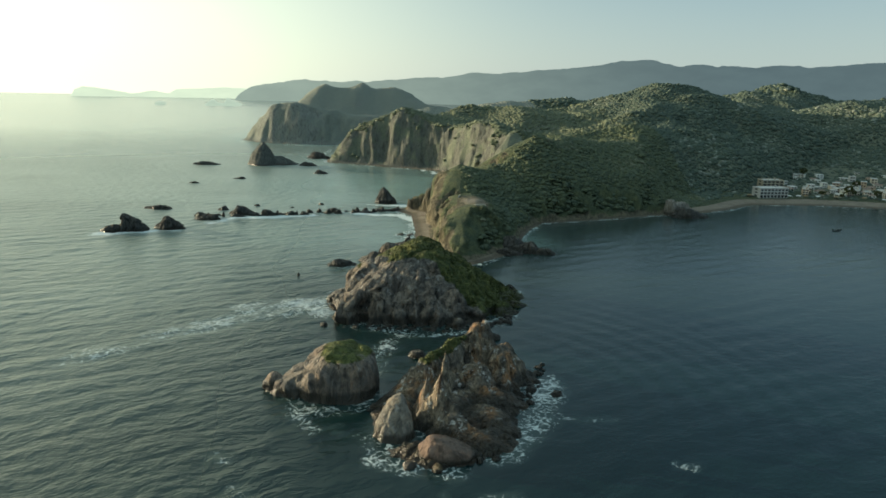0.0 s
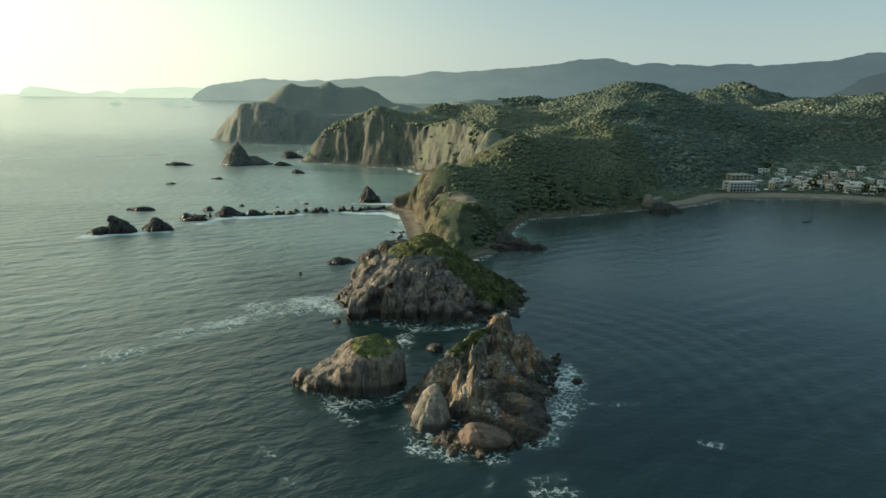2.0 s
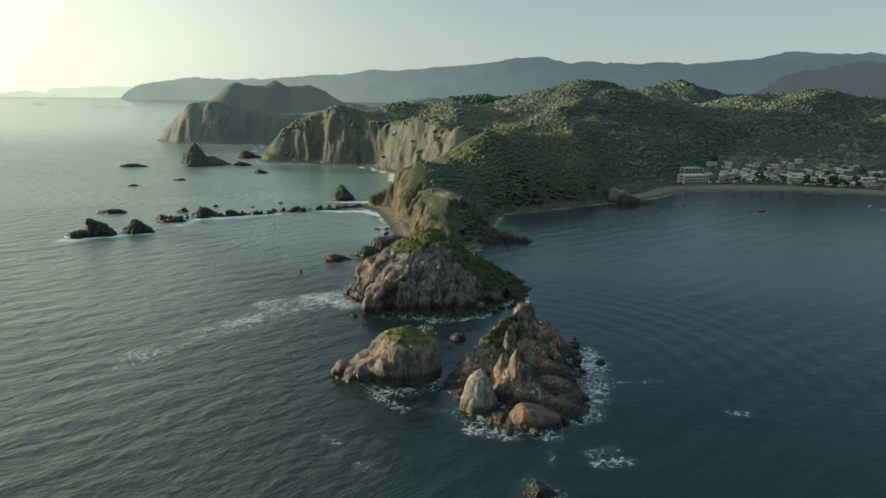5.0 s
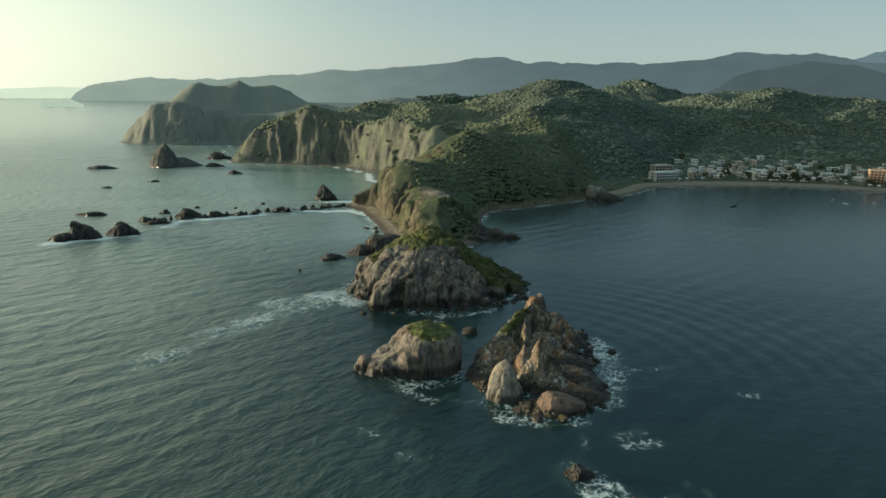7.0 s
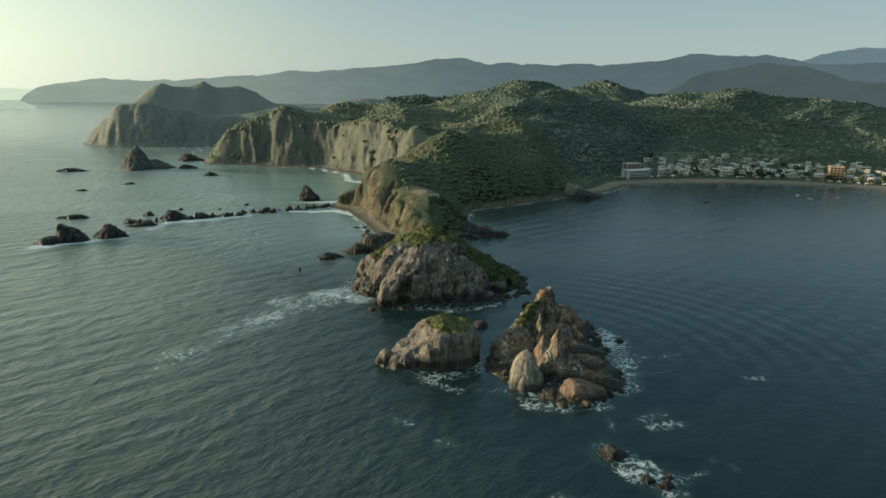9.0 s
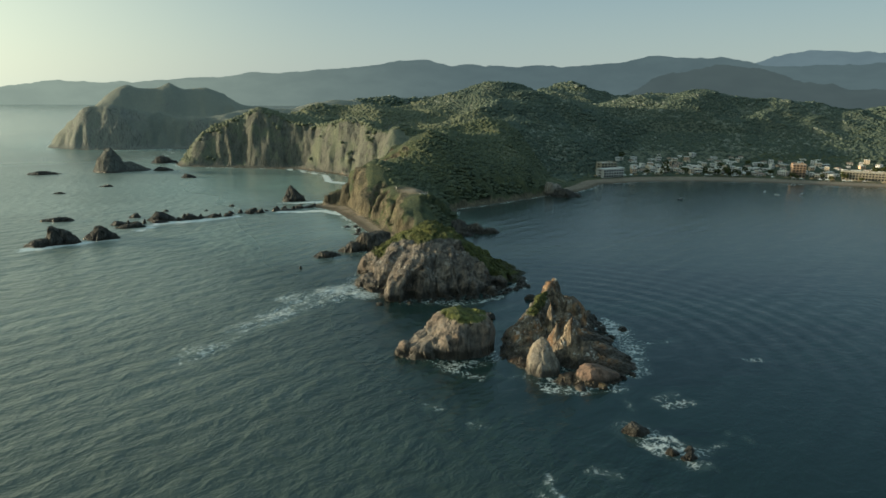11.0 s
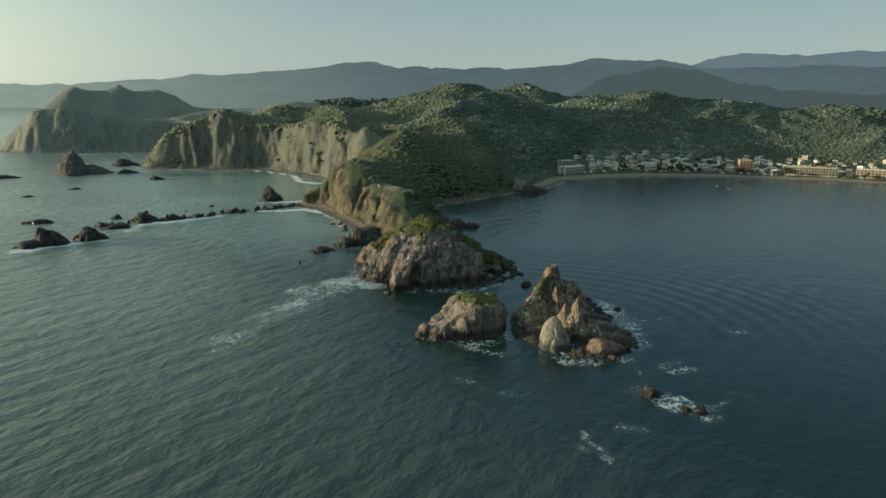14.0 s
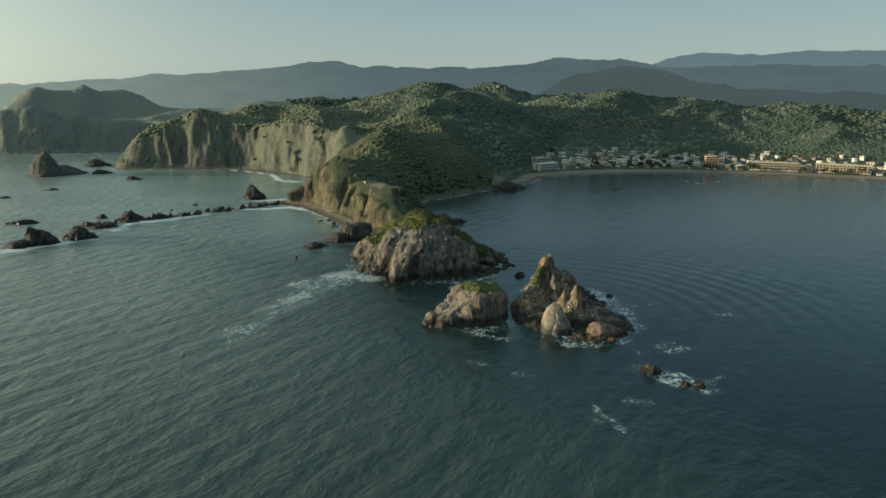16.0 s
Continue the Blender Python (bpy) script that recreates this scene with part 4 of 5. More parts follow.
# sea stacks and skerries: x, y, radius, height, length over width
STACKS = [
    (-163, 491, 9, 12.0, 1.3), (-176, 489, 7, 5, 1.4), (-139, 497, 8.4, 9.0, 1.3), (-120, 531, 8, 4, 1.8), (-97, 552, 7.2, 7.4, 1.4), (-75, 548, 6, 4.5, 1.3), (-115, 570, 4, 4, 1), (-168, 578, 8, 3, 2),
    (21, 606, 7.8, 14, 1.15), (-17, 388, 6.5, 4.0, 1.5), (-62, 893, 9, 5, 1.4), (-44, 813, 7, 4, 1.2), (-190, 900, 12, 4, 1.6), (-52, 985, 13, 10, 1.3), (-171, 729, 4, 2, 1.2), (-130, 765, 5, 2, 1.6),
    (274, 534, 12, 9, 1.4), (-1.5, 135.5, 3.5, 3.2, 1.4), (0, 120.5, 1.8, 1.9, 1.2), (2, 116.5, 1.9, 2.0, 1.5), (5, 119, 1.5, 1.4, 1.2),
]
bar = random.Random(5)
for i in range(34):  # rocks of the bar that runs out from the beach
    t = (i + bar.uniform(-0.4, 0.4)) / 34
    STACKS.append((-128 + 160 * t + bar.uniform(-2, 2), 541 + 24 * t + bar.uniform(-4, 5), bar.choice((1.2, 1.5, 1.9, 2.6, 3.6, 5.0)), bar.uniform(1.0, 4.6), bar.uniform(1.0, 1.7)))
for x, y in ((-36, 596), (-60, 580), (-90, 590), (28, 455), (22, 442), (24, 470)):
    STACKS.append((x, y, bar.uniform(1.5, 3), bar.uniform(1.0, 2.5), 1.3))


def sea_stack(i, x, y, r, h, long):
    rng = random.Random(i)
    a, b = r * long ** 0.5, r / long ** 0.5
    turn, fall = rng.uniform(-25, 25), (1 if h > 7 else rng.choice((-1, 1))) * rng.uniform(0.3, 0.6) * h
    crags = [(x, y, a * 0.85, b * 0.9, turn, h * 0.8, 4.2, fall), (x + a * 0.55, y - b * 0.2, a * 0.55, b * 0.6, rng.uniform(-30, 30), h * 0.42, 2.0, 0), (x - a * 0.6, y + b * 0.1, a * 0.5, b * 0.6, 0, h * 0.45, 2.2, 0)]
    crests = [(x - math.copysign(a * 0.45, fall), y, h, x + math.copysign(a * 0.3, fall), y + b * rng.uniform(-0.2, 0.2), h * 0.5, b * 0.85, b * 0.85, 1.05)]
    me, _ = rock_mesh("sea_rock", crags, 300 + 17 * i, max(0.4, r / 20), min(1.0, 0.15 + r / 9), max(1.6, r * 0.5), None, crests)
    return thing("sea_rock", me, ROCK_DARK, "dark jagged rock stack rising from the sea" if h > 7 else "low dark skerry washed by the sea", "rock", "sea stacks off the headland")


for i, row in enumerate(STACKS):
    sea_stack(i, *row)
me, _ = rock_mesh("rock", [(16, 397, 12, 8, -4, 10.5, 4, 0.6), (22, 398, 8, 7, 10, 11, 4.5, 0), (3, 396, 6, 5, 20, 6, 2.4, 0), (-2, 397, 4, 3, 0, 3, 2, 0)], 970, 0.5, 0.7, 5.0)
thing("sea_rock", me, ROCK_BROWN, "blocky grey-brown rock off the headland", "rock", "sea stacks off the headland")
me, _ = rock_mesh("rock", [(95, 424, 10, 9, 10, 9, 2.0, 1), (104, 415, 9, 6, -20, 6.5, 1.9, 1), (113, 409, 6, 4, 0, 4.0, 2, 1), (88, 410, 9, 5, -20, 4.0, 1.6, 0)], 985, 0.5, 0.9, 4.0)
thing("sea_rock", me, ROCK_BROWN, "grey-brown rock ledges at the headland's tip", "rock", "sea stacks off the headland")
bluff = [(263, 546, 5, 7, 15, 13, 5, 1), (278, 556, 13, 5, 25, 9, 4, 2)]
me, _ = rock_mesh("rock_bluff", bluff, 950, 0.9, 0.5, 5.0)
thing("rock_bluff", me, ROCK_PALE, "pale rock bluff at the end of the bay beach", "rock")
boulder(-40.4, 365, 0.8, 71, ROCK_DARK, "small dark pinnacle alone in open water", 2.6)
pyramid = [(-120, 906, 19, 22, 0, 29, 1.35, 2), (-98, 908, 28, 14, -3, 11, 1.3, 7), (-128, 908, 10, 16, 0, 19, 2.2, 0)]
me, _ = rock_mesh("sea_stack", pyramid, 900, 1.3, 0.55, 8.0)
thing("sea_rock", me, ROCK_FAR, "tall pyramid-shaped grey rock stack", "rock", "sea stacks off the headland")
build_sea()


# ---- far mountain ridges ----
def ridge_backdrop(name, reach, profile, seed, near, far, label, wobble=1.0):
    """A range of mountains at a distance all round the bay: degrees right of +y and heights; its haze is put into the
    glowing colour, paler from right to left.
    """
    n = Nodes(name)
    p = n.place()
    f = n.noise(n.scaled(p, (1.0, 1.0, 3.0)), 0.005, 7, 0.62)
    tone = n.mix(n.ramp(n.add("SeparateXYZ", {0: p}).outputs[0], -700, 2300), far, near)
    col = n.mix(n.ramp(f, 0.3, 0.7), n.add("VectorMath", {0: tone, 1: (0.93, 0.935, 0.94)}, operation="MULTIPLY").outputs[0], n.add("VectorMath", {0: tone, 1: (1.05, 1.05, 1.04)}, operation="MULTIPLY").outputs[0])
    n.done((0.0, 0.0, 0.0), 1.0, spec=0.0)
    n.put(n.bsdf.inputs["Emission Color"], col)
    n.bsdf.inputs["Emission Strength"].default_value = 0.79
    az = np.array(profile[0::2], float)
    U, V = np.meshgrid(np.linspace(az[0], az[-1], 500), np.linspace(0, 1, 20))
    top = np.interp(U, az, profile[1::2])
    crest = top + wobble * (12 * fbm(U * 0.7, V * 0.1, 1, 5, seed + 3) + 8 * (ridged(U * 0.8, V * 0.1, 1, 4, seed + 4) - 0.3))
    Z = crest * np.sin(V * math.pi) ** 0.9 * (1 + 0.25 * ridged(U / 2.5, V * 5, 0, 4, seed + 7) * np.abs(V - 0.5) * 2) - 2
    R = reach + (V - 0.5) * 400
    v = np.stack([R * np.sin(np.radians(U)) - 100, R * np.cos(np.radians(U)), Z], -1).reshape(-1, 3)
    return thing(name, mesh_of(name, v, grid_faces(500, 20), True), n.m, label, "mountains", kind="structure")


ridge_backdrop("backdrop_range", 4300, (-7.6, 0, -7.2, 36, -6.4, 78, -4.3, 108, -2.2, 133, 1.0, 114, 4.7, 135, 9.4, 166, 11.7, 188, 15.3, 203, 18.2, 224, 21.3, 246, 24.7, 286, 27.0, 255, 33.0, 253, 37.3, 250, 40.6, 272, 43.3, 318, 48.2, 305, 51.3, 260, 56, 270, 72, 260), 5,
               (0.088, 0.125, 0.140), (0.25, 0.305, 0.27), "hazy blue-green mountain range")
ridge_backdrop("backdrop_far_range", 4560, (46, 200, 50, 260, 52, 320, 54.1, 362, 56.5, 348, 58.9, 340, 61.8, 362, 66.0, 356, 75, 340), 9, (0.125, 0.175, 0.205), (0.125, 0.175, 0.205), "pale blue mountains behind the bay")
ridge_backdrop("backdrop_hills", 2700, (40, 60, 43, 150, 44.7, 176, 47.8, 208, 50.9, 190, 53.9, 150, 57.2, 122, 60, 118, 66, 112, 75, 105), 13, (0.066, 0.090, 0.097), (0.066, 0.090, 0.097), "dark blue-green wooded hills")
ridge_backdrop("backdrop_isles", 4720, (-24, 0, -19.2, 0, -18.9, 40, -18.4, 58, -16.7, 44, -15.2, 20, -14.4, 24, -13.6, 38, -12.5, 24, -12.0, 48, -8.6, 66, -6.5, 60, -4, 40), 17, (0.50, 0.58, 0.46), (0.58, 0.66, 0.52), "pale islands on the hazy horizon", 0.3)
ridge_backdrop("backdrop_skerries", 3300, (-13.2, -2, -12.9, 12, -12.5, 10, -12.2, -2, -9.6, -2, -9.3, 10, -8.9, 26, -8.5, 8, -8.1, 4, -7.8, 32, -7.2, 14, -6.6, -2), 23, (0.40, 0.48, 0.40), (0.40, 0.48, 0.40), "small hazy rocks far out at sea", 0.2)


# ---- woods ----
def woods(name, x0, x1, y0, y1, gap, low, high, seed, fine, material, label, inland=5.0, tall=0.6):
    rng = np.random.default_rng(seed)
    X, Y = np.meshgrid(np.arange(x0, x1, gap), np.arange(y0, y1, gap))
    X, Y = X + rng.uniform(-0.5, 0.5, X.shape) * gap, Y + rng.uniform(-0.5, 0.5, X.shape) * gap
    Z, d, rise, strand = land_height(X, Y)
    sx = (land_height(X + 2, Y)[0] - Z) / 2
    sy = (land_height(X, Y + 2)[0] - Z) / 2
    slope = np.hypot(sx, sy)
    open_ground = (np.abs(X - 76) < 17) & (np.abs(Y - 461) < 20)
    town = (rise < 0.3) & (X > 352) & (d < strand + np.minimum(town_depth(X), 165)) & (rng.random(X.shape) > 0.30)
    keep = (d > strand + inland) & (slope < np.where(rise < 1.75, 1.9, 1.0) + 0.5 * rng.random(X.shape)) & ~open_ground & ~town & (Z > 3)
    crest = np.interp(Y, (380, 436, 478, 548, 572, 592, 640, 690), (66, 72, 74, 82, 114, 154, 170, 150))
    keep &= (X > crest + rng.uniform(-3, 5, X.shape)) | (Y > 690)
    keep &= fbm(X / 30, Y / 30, 0, 2, seed + 1) > -0.7
    p = np.stack([X[keep], Y[keep], Z[keep]], -1)
    s = (low * 0.75 + (high * 1.25 - low * 0.75) * rng.beta(1.3, 2.4, len(p))) * (1 + 0.2 * fbm(p[:, 0] / 20, p[:, 1] / 20, 0, 2, seed + 2))
    s = s * np.where((rise[keep] < 0.3) & (d[keep] < strand[keep] + 230), 1.15, 1.0)
    p[:, 2] += rng.uniform(-0.6, 0.0, len(p)) * s * tall
    return thing(name, scatter(name, p, s * 1.2, tall, seed, fine), material, label, "trees", kind="stuff")


woods("headland_woods", 30, 330, 395, 760, 2.4, 1.1, 2.4, 61, 2, CANOPY_NEAR, "dense dark green dry forest on the headland", 4.0)
woods("hill_woods", 330, 1000, 560, 1180, 3.1, 1.4, 2.8, 62, 1, CANOPY, "dark green forest over the bay hills")
woods("bay_woods", 600, 1000, 250, 560, 2.7, 1.3, 2.6, 63, 1, CANOPY, "dark green forest behind the town")
woods("ridge_woods", 1000, 1500, 250, 1180, 7.0, 3.0, 5.0, 66, 1, CANOPY, "dark green forest on the ridge behind the bay")
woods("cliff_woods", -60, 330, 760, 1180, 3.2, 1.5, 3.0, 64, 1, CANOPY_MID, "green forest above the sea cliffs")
woods("inland_woods", 330, 1500, 1180, 1700, 8.0, 3.6, 5.8, 67, 1, CANOPY, "dark green forest on the inland hills")


# ---- the town on the bay ----
def paint_material(name, colors):
    n = Nodes(name)
    rnd = n.add("ObjectInfo").outputs["Random"]
    ramp = n.add("ValToRGB", {0: rnd})
    ramp.color_ramp.interpolation = "CONSTANT"
    e = ramp.color_ramp.elements
    while len(e) < len(colors):
        e.new(0.5)
    for i, c in enumerate(colors):
        e[i].position, e[i].color = i / len(colors), (*c, 1.0)
    p = n.place()
    stain = n.ramp(n.noise(n.scaled(p, (1, 1, 0.3)), 0.6, 5, 0.7), 0.62, 0.4, 0, 0.35)
    col = n.mix(stain, ramp.outputs[0], (0.2, 0.18, 0.15))
    return n.done(col, 0.85, n.bump(n.noise(p, 3.0), 0.15, 0.1))


def plain_material(name, color, rough=0.8, worn=0.3):
    n = Nodes(name)
    f = n.noise(n.place(), 0.8, 5, 0.65)
    return n.done(n.mix(n.ramp(f, 0.6, 0.35, 0, worn), color, tuple(c * 0.4 for c in color)), rough, n.bump(f, 0.2, 0.15))


WALL = paint_material("house_paint", [(0.78, 0.76, 0.70), (0.72, 0.66, 0.55), (0.62, 0.60, 0.56), (0.74, 0.72, 0.68), (0.60, 0.42, 0.28), (0.70, 0.58, 0.44), (0.55, 0.53, 0.50), (0.80, 0.79, 0.75)])
WHITE = plain_material("white_render", (0.46, 0.45, 0.42))
BEIGE = plain_material("beige_render", (0.33, 0.29, 0.215))
ORANGE = plain_material("orange_render", (0.34, 0.235, 0.16))
ROOF_TILE = plain_material("clay_roof", (0.25, 0.185, 0.145))
ROOF_FLAT = plain_material("concrete_roof", (0.60, 0.58, 0.54))
SHADE_OPENING = plain_material("dark_window", (0.03, 0.035, 0.04), 0.25, 0.1)
THATCH = plain_material("palm_thatch", (0.26, 0.19, 0.11), 0.95)
CANVAS = plain_material("white_canvas", (0.75, 0.74, 0.70))
HULL = plain_material("boat_paint", (0.10, 0.11, 0.12), 0.4)
HULL_WHITE = plain_material("white_boat_paint", (0.75, 0.75, 0.72), 0.4)
STONE = plain_material("pale_masonry", (0.42, 0.38, 0.31))


def boxed(*b):
    bm = bmesh.new()
    box(bm, *b)
    return bm


def house(w, depth, floors, bays, wall, pitched, label, storey=3.0):
    """A house whose front looks to -y: walls, roof, one dark opening a bay and floor with its slab edge over it."""
    h = floors * storey
    ob = thing("house", None, None, label, "house", "houses of the bay town")
    body = part("wall", boxed(-w / 2, 0, -4, w / 2, depth, h), wall, ob)
    if pitched:
        bm = bmesh.new()
        e = 0.5
        lo = [bm.verts.new(c) for c in ((-w / 2 - e, -e, h), (w / 2 + e, -e, h), (w / 2 + e, depth + e, h), (-w / 2 - e, depth + e, h))]
        hi = [bm.verts.new((-w / 2 + 2, depth / 2, h + 2.2)), bm.verts.new((w / 2 - 2, depth / 2, h + 2.2))]
        for f in ((lo[0], lo[1], hi[1], hi[0]), (lo[2], lo[3], hi[0], hi[1]), (lo[1], lo[2], hi[1]), (lo[3], lo[0], hi[0]), (lo[3], lo[2], lo[1], lo[0])):
            bm.faces.new(f)
        part("roof", bm, ROOF_TILE, ob, "clay tile roof")
    else:
        part("roof", boxed(-w / 2 - 0.25, -0.25, h, w / 2 + 0.25, depth + 0.25, h + 0.25), ROOF_FLAT, ob, "flat concrete roof")
        bm = bmesh.new()
        t = 0.2
        for b in ((-w / 2, 0, w / 2, t), (-w / 2, depth - t, w / 2, depth), (-w / 2, t, -w / 2 + t, depth - t), (w / 2 - t, t, w / 2, depth - t)):
            box(bm, b[0], b[1], h + 0.25, b[2], b[3], h + 0.95)
        part("parapet", bm, wall, ob)
        part("water_tank", boxed(w * 0.2, depth * 0.6, h + 0.25, w * 0.2 + 1.6, depth * 0.6 + 1.6, h + 2.2), wall, ob)
    pitch = w / bays
    for f in range(floors):
        for b in range(bays):
            x = -w / 2 + pitch * (b + 0.5)
            z = f * storey
            tall = 2.3 if f == 0 else 1.7
            win = part("window", boxed(x - pitch * 0.32, -0.04, z + 2.5 - tall, x + pitch * 0.32, 0.05, z + 2.5), SHADE_OPENING, ob)
            part("lintel", boxed(x - pitch * 0.38, -0.16, z + 2.5, x + pitch * 0.38, 0.0, z + 2.7), wall, win)
        if f:
            part("balcony", boxed(-w / 2, -1.2, f * storey - 0.15, w / 2, 0.0, f * storey + 0.1), wall, ob)
        part("window", boxed(-w / 2 - 0.04, depth * 0.35, f * storey + 1.0, -w / 2 + 0.05, depth * 0.65, f * storey + 2.3), SHADE_OPENING, ob)
    return ob


KINDS = [house(10, 9, 2, 3, WALL, False, "two-storey painted house with a flat roof"), house(13, 9, 1, 4, WALL, True, "low house with a clay tile roof"), house(10, 9, 2, 3, WALL, False, "two-storey painted house with balconies"),
         house(15, 10, 2, 4, WALL, False, "wide two-storey house with a flat roof"), house(9, 8, 1, 2, WALL, False, "small single-storey house with a flat roof"), house(8, 9, 3, 2, WALL, False, "narrow three-storey painted house"),
         house(12, 9, 2, 3, WALL, True, "two-storey house with a clay tile roof")]
SEAFRONT = np.array([c[:2] for c in COAST[8:]] + [c[:2] for c in COAST_OUT[:2]], float)


def seafront(s, inland):
    """A place s metres along the bay shore and so far inland, with the shore's turn in degrees."""
    ways = np.diff(SEAFRONT, axis=0)
    lengths = np.hypot(ways[:, 0], ways[:, 1])
    ways = ways / lengths[:, None]
    bends = np.concatenate([ways[:1], (ways[:-1] + ways[1:]) / 2, ways[-1:]])
    i = 0
    while i < len(ways) - 1 and s > lengths[i]:
        s -= lengths[i]
        i += 1
    t = s / lengths[i]
    way = bends[i] * (1 - t) + bends[i + 1] * t
    way = way / np.hypot(*way)
    x, y = SEAFRONT[i] + ways[i] * s + np.array([-way[1], way[0]]) * inland
    return x, y, math.degrees(math.atan2(way[1], way[0]))


def ground_at(x, y):
    return float(land_height(np.array([x]), np.array([y]))[0][0])


def cottage(w, depth, floors, wall, pitched, label):
    """A plainer house for the back rows."""
    h = floors * 2.9
    ob = thing("house", None, None, label, "house", "houses of the bay town")
    part("wall", boxed(-w / 2, 0, -5, w / 2, depth, h), wall, ob)
    bm = bmesh.new()
    if pitched:
        v = [bm.verts.new(c) for c in ((-w / 2 - 0.4, -0.4, h), (w / 2 + 0.4, -0.4, h), (w / 2 + 0.4, depth + 0.4, h), (-w / 2 - 0.4, depth + 0.4, h), (-w / 2 - 0.4, depth / 2, h + 1.7), (w / 2 + 0.4, depth / 2, h + 1.7))]
        for f in ((0, 1, 5, 4), (2, 3, 4, 5), (1, 2, 5), (3, 0, 4), (3, 2, 1, 0)):
            bm.faces.new([v[i] for i in f])
        part("roof", bm, ROOF_TILE, ob, "clay tile roof")
    else:
        box(bm, -w / 2 - 0.3, -0.5, h, w / 2 + 0.3, depth + 0.3, h + 0.3)
        part("roof", bm, ROOF_FLAT, ob, "flat concrete roof")
    for f in range(floors):
        for x in (-w * 0.25, w * 0.22):
            part("window", boxed(x - w * 0.13, -0.05, f * 2.9 + 0.9, x + w * 0.13, 0.05, f * 2.9 + 2.2), SHADE_OPENING, ob)
    return ob


COTTAGES = [cottage(8, 7, 1, WALL, False, "small plain flat-roofed painted house"), cottage(9, 7, 2, WALL, False, "plain two-storey flat-roofed painted house"), cottage(8, 7, 1, WALL, True, "small house with a clay tile roof"),
            cottage(7, 7, 2, WALL, False, "narrow plain two-storey painted house"), cottage(11, 8, 1, WALL, False, "long low flat-roofed painted house"), cottage(9, 7, 1, WALL, True, "plain low house with a clay tile roof")]
rng = random.Random(7)
free = KINDS + COTTAGES


def settle(ob, m):
    if ob in free:
        ob.matrix_basis = m
        free.remove(ob)
    else:
        copy_thing(ob, m)


built = 0
for row, inland in enumerate((46, 57, 68, 80, 92, 105, 119, 134, 150, 168)):
    s = (148 if row < 2 else 132 + 5 * row) + rng.uniform(0, 10)
    while s < 600:
        ob = rng.choice(KINDS) if row < 3 and rng.random() < 0.4 else rng.choice(COTTAGES)
        x, y, turn = seafront(s, inland + rng.uniform(-5, 5))
        skip = rng.random() < 0.12 + 0.02 * row or inland > 30 + town_depth(x) or (row > 8 and rng.random() < 0.25)
        if row < 2:
            skip = skip or 318 < s < 344 or 366 < s < 438 or 440 < s < 512
        if not skip and built < 292:
            built += 1
            m = pose(x, y, ground_at(x, y) + 0.1, 0, 0, turn + rng.choice((-14, -5, 0, 6, 30, -32)) + rng.uniform(-8, 8))
            settle(ob, m @ Matrix.Diagonal((rng.uniform(0.65, 1.1), rng.uniform(0.75, 1.25), rng.uniform(0.7, 1.05), 1.0)))
        s += rng.uniform(7.5, 12.5) * (1.0 + 0.05 * row)
for ob in list(free):
    x, y, turn = seafront(rng.uniform(460, 560), rng.uniform(60, 90))
    settle(ob, pose(x, y, ground_at(x, y) + 0.1, 0, 0, turn))


def block_of_rooms(s, inland, w, depth, floors, bays, wall, label):
    ob = house(w, depth, floors, bays, wall, False, label)
    ob.name = "hotel"
    tagged(ob, category="hotel", group="hotels on the seafront")
    x, y, turn = seafront(s, inland)
    ob.matrix_basis = pose(x, y, max(ground_at(x, y), 3.2), 0, 0, turn)


block_of_rooms(118, 27, 30, 14, 3, 8, WHITE, "white three-storey beach hotel with open balconies")
block_of_rooms(130, 56, 22, 12, 4, 5, BEIGE, "beige hotel block on the slope")
block_of_rooms(331, 48, 15, 12, 5, 4, ORANGE, "tall orange apartment block near the beach")
block_of_rooms(402, 42, 60, 12, 3, 18, BEIGE, "long beige three-storey hotel with rows of balconies")
block_of_rooms(476, 50, 62, 12, 3, 16, BEIGE, "long low beige hotel with rows of balconies")


def palapa(m):
    bm = bmesh.new()
    bmesh.ops.create_cone(bm, segments=10, radius1=2.6, radius2=0.1, depth=1.3, matrix=Matrix.Translation((0, 0, 2.9)))
    ob = thing("beach_shelter", None, None, "thatched palm shelter on the sand", "shelter", "shelters on the beach", at=m)
    part("roof", bm, THATCH, ob)
    for x, y in ((-1.5, -1.5), (1.5, -1.5), (1.5, 1.5), (-1.5, 1.5)):
        part("post", boxed(x - 0.08, y - 0.08, -0.3, x + 0.08, y + 0.08, 2.6), THATCH, ob)
    return ob


def awning(m):
    bm = bmesh.new()
    v = [bm.verts.new(c) for c in ((-2, -2, 2.2), (2, -2, 2.2), (2, 2, 2.2), (-2, 2, 2.2), (0, 0, 3.0))]
    for a, b in ((0, 1), (1, 2), (2, 3), (3, 0)):
        bm.faces.new((v[a], v[b], v[4]))
    bm.faces.new((v[3], v[2], v[1], v[0]))
    ob = thing("beach_canopy", None, None, "white canvas canopy on the sand", "canopy", "canopies on the beach", at=m)
    part("canvas", bm, CANVAS, ob)
    for x, y in ((-1.8, -1.8), (1.8, -1.8), (1.8, 1.8), (-1.8, 1.8)):
        part("pole", boxed(x - 0.05, y - 0.05, -0.3, x + 0.05, y + 0.05, 2.2), HULL_WHITE, ob)
    return ob


one, two = None, None
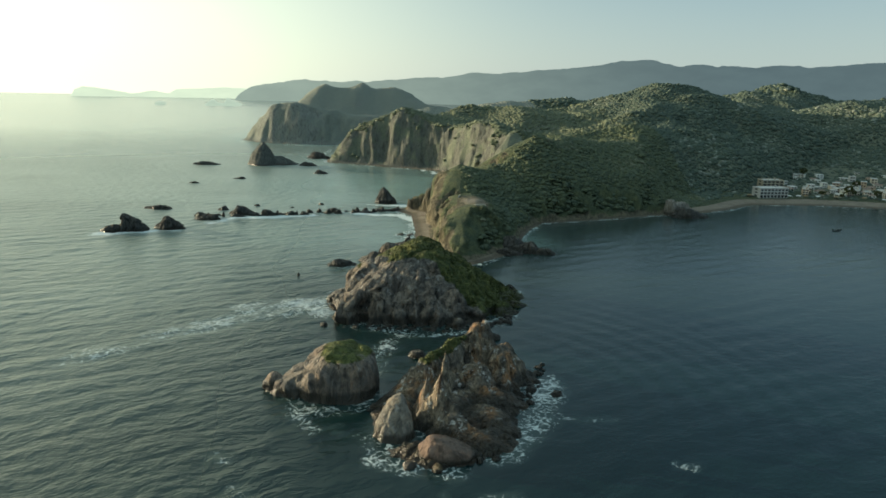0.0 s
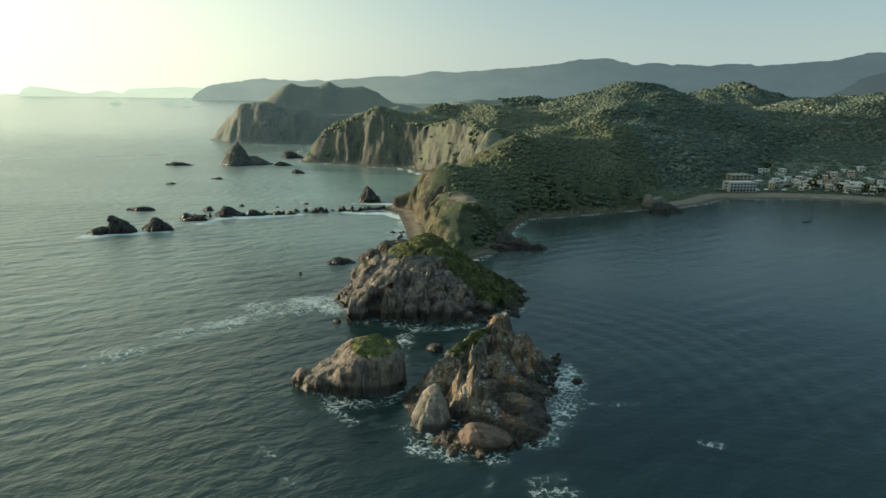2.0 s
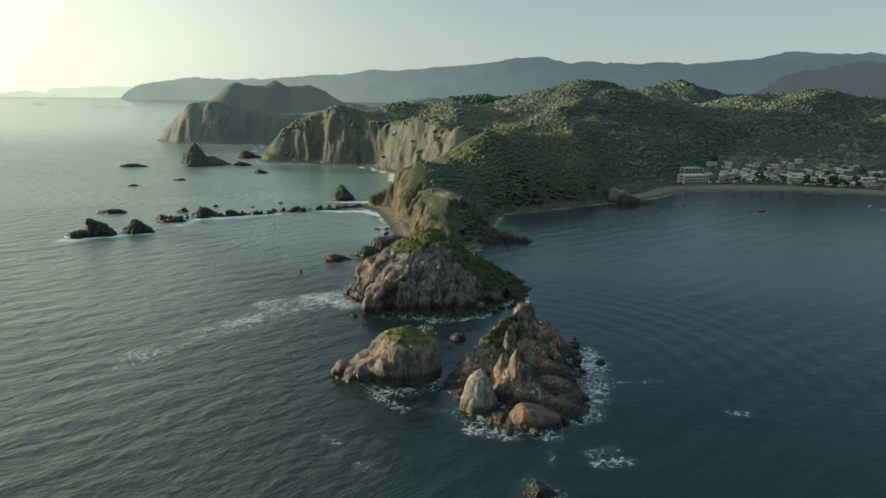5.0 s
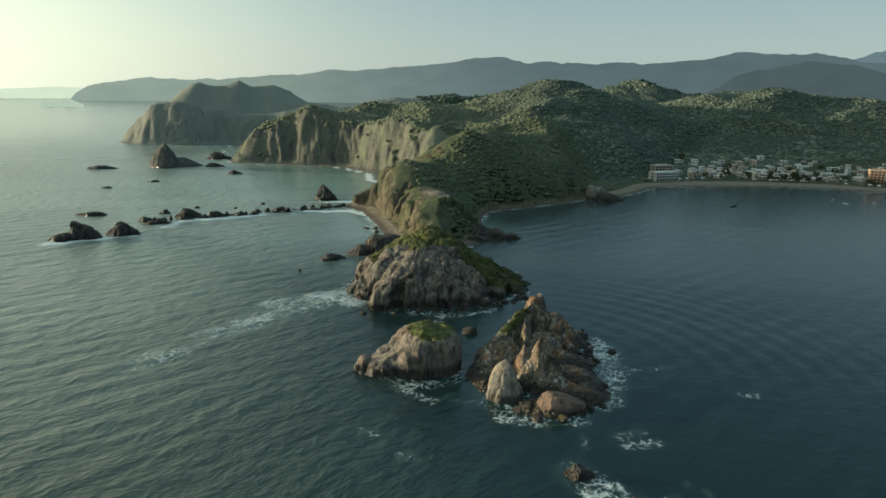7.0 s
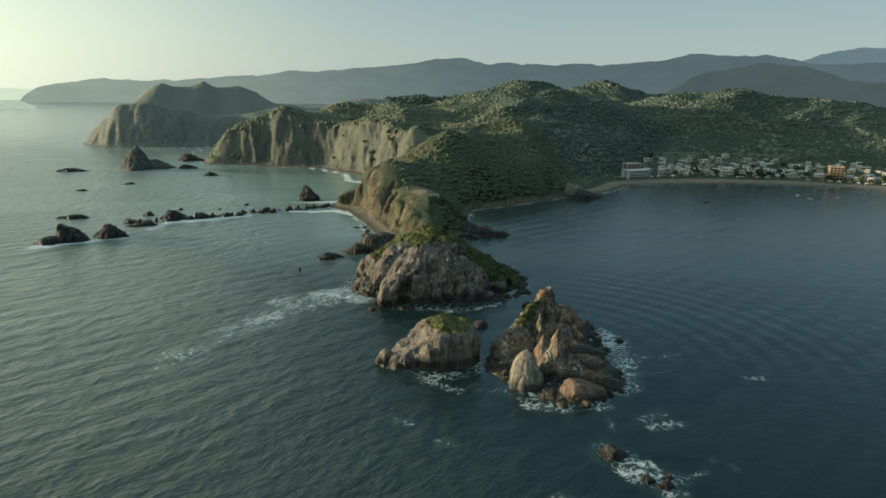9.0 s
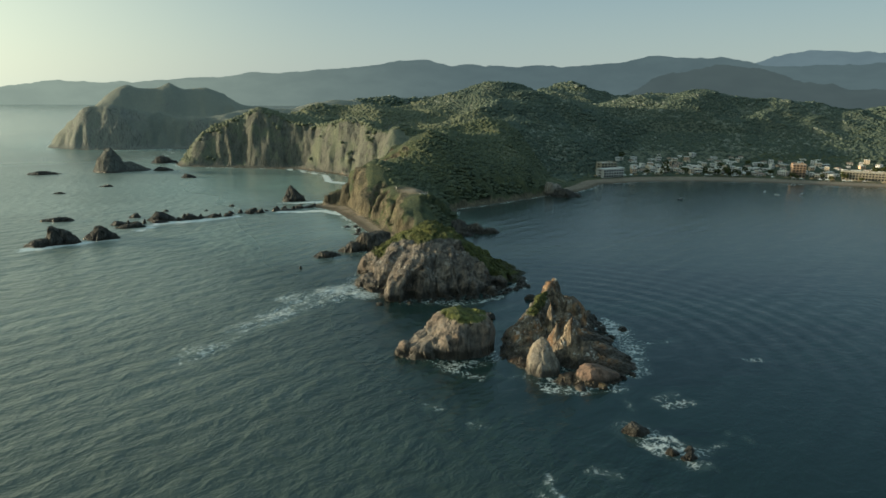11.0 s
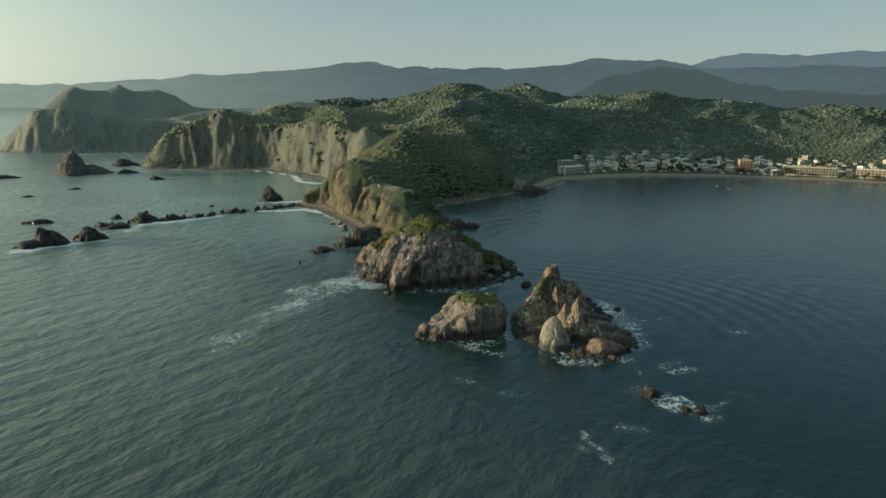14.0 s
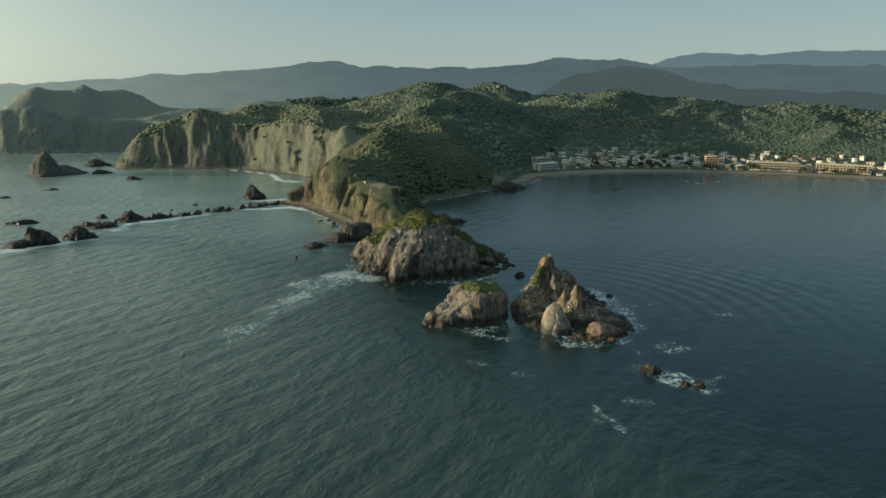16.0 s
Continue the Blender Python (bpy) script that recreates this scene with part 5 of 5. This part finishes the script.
for i in range(46):
    s = 100 + i * 8 + rng.uniform(-2, 2)
    x, y, turn = seafront(s, 31 + rng.uniform(-3, 3))
    m = pose(x, y, ground_at(x, y), 0, 0, turn)
    if i % 3 == 0:
        one = copy_thing(one, m) if one else palapa(m)
    elif rng.random() < 0.8:
        two = copy_thing(two, m) if two else awning(m)


def leafy_tree(height, spread, seed, label):
    """A shade tree: a forked, tapered trunk under an uneven crown of leaf clumps."""
    ob = thing("tree", None, None, label, "tree", "trees of the bay town")
    rng = np.random.default_rng(seed)
    bm = bmesh.new()
    bmesh.ops.create_cone(bm, segments=7, radius1=0.32, radius2=0.16, depth=height * 0.6, matrix=Matrix.Translation((0, 0, height * 0.28)))
    for a in (0.3, 2.4, 4.5):
        way = Vector((math.cos(a) * 0.7, math.sin(a) * 0.7, 1.0))
        turn = way.to_track_quat("Z", "Y").to_matrix().to_4x4()
        bmesh.ops.create_cone(bm, segments=6, radius1=0.15, radius2=0.06, depth=height * 0.45, matrix=Matrix.Translation(Vector((0, 0, height * 0.5)) + way * height * 0.16) @ turn)
    part("trunk", bm, BARK, ob)
    u = rng.normal(size=(46, 3))
    u = u / np.linalg.norm(u, axis=1)[:, None] * rng.uniform(0.35, 1.0, 46)[:, None] ** 0.6
    p = u * (spread, spread, height * 0.32) + (0, 0, height * 0.72)
    part("crown", scatter("crown", p, rng.uniform(0.22, 0.42, 46) * spread * 0.8, 0.7, seed, 1), SHRUB, ob)
    return ob


BARK = plain_material("grey_bark", (0.16, 0.13, 0.10))
trees = [leafy_tree(7.5, 3.8, 5, "broad dark green shade tree behind the beach"), leafy_tree(9.5, 3.2, 8, "tall dark green tree between the houses"), leafy_tree(5.5, 2.8, 12, "small round green tree near the beach")]
unused = list(trees)
for i in range(54):
    s = rng.choice((rng.uniform(232, 282), rng.uniform(150, 360), rng.uniform(360, 520), rng.uniform(150, 560)))
    x, y, turn = seafront(s, rng.choice((rng.uniform(32, 42), rng.uniform(36, 60), rng.uniform(50, 150))))
    ob = rng.choice(trees)
    m = pose(x, y, ground_at(x, y) - 0.2, 0, 0, rng.uniform(0, 360)) @ Matrix.Scale(rng.uniform(0.8, 1.25), 4)
    if ob in unused:
        ob.matrix_basis = m
        unused.remove(ob)
    else:
        copy_thing(ob, m)


def boat(x, y, turn, length, material, label):
    bm = bmesh.new()
    rows = []
    for t in (-0.5, -0.3, 0.0, 0.25, 0.42, 0.5):
        w = length * 0.13 * (1 - max(0, t * 2) ** 2.4) + 0.02
        sheer = 0.55 + 0.5 * max(0, t * 2) ** 2
        rows.append([bm.verts.new(c) for c in ((t * length, -w, sheer), (t * length, -w * 0.75, -0.15), (t * length, 0, -0.3), (t * length, w * 0.75, -0.15), (t * length, w, sheer))])
    for a, b in zip(rows, rows[1:]):
        for i in range(4):
            bm.faces.new((a[i], b[i], b[i + 1], a[i + 1]))
    bm.faces.new(rows[0])
    bmesh.ops.solidify(bm, geom=bm.faces[:], thickness=0.08)
    ob = thing("boat", None, None, label, "boat", "boats in the bay", at=pose(x, y, 0.1, 0, 0, turn))
    part("hull", bm, material, ob)
    for t in (-0.25, 0.0, 0.2):
        part("thwart", boxed(t * length - 0.15, -length * 0.11, 0.3, t * length + 0.15, length * 0.11, 0.36), HULL_WHITE, ob)
    part("outboard_motor", boxed(-length * 0.5 - 0.35, -0.2, 0.1, -length * 0.5 - 0.02, 0.2, 0.95), HULL, ob)


boat(369, 475, 12, 9, HULL, "dark open fishing boat on calm water")
boat(493, 477, 30, 8, HULL_WHITE, "white open fishing boat at anchor")
boat(486, 457, 80, 7, HULL_WHITE, "white open fishing boat at anchor")
boat(517, 451, 15, 7, HULL_WHITE, "white open fishing boat at anchor")


# the lookout on the headland
def low_wall(x, y, turn, length):
    ob = thing("lookout_wall", boxed(-length / 2, -0.25, -0.4, length / 2, 0.25, 1.0), STONE, "low pale masonry wall at the clifftop lookout", "wall", "lookout walls", at=pose(x, y, ground_at(x, y), 0, 0, turn))
    return ob


low_wall(66, 474, 70, 7)
low_wall(84, 449, -30, 6)
low_wall(76, 446, 15, 8)
low_wall(88, 456, 60, 5)
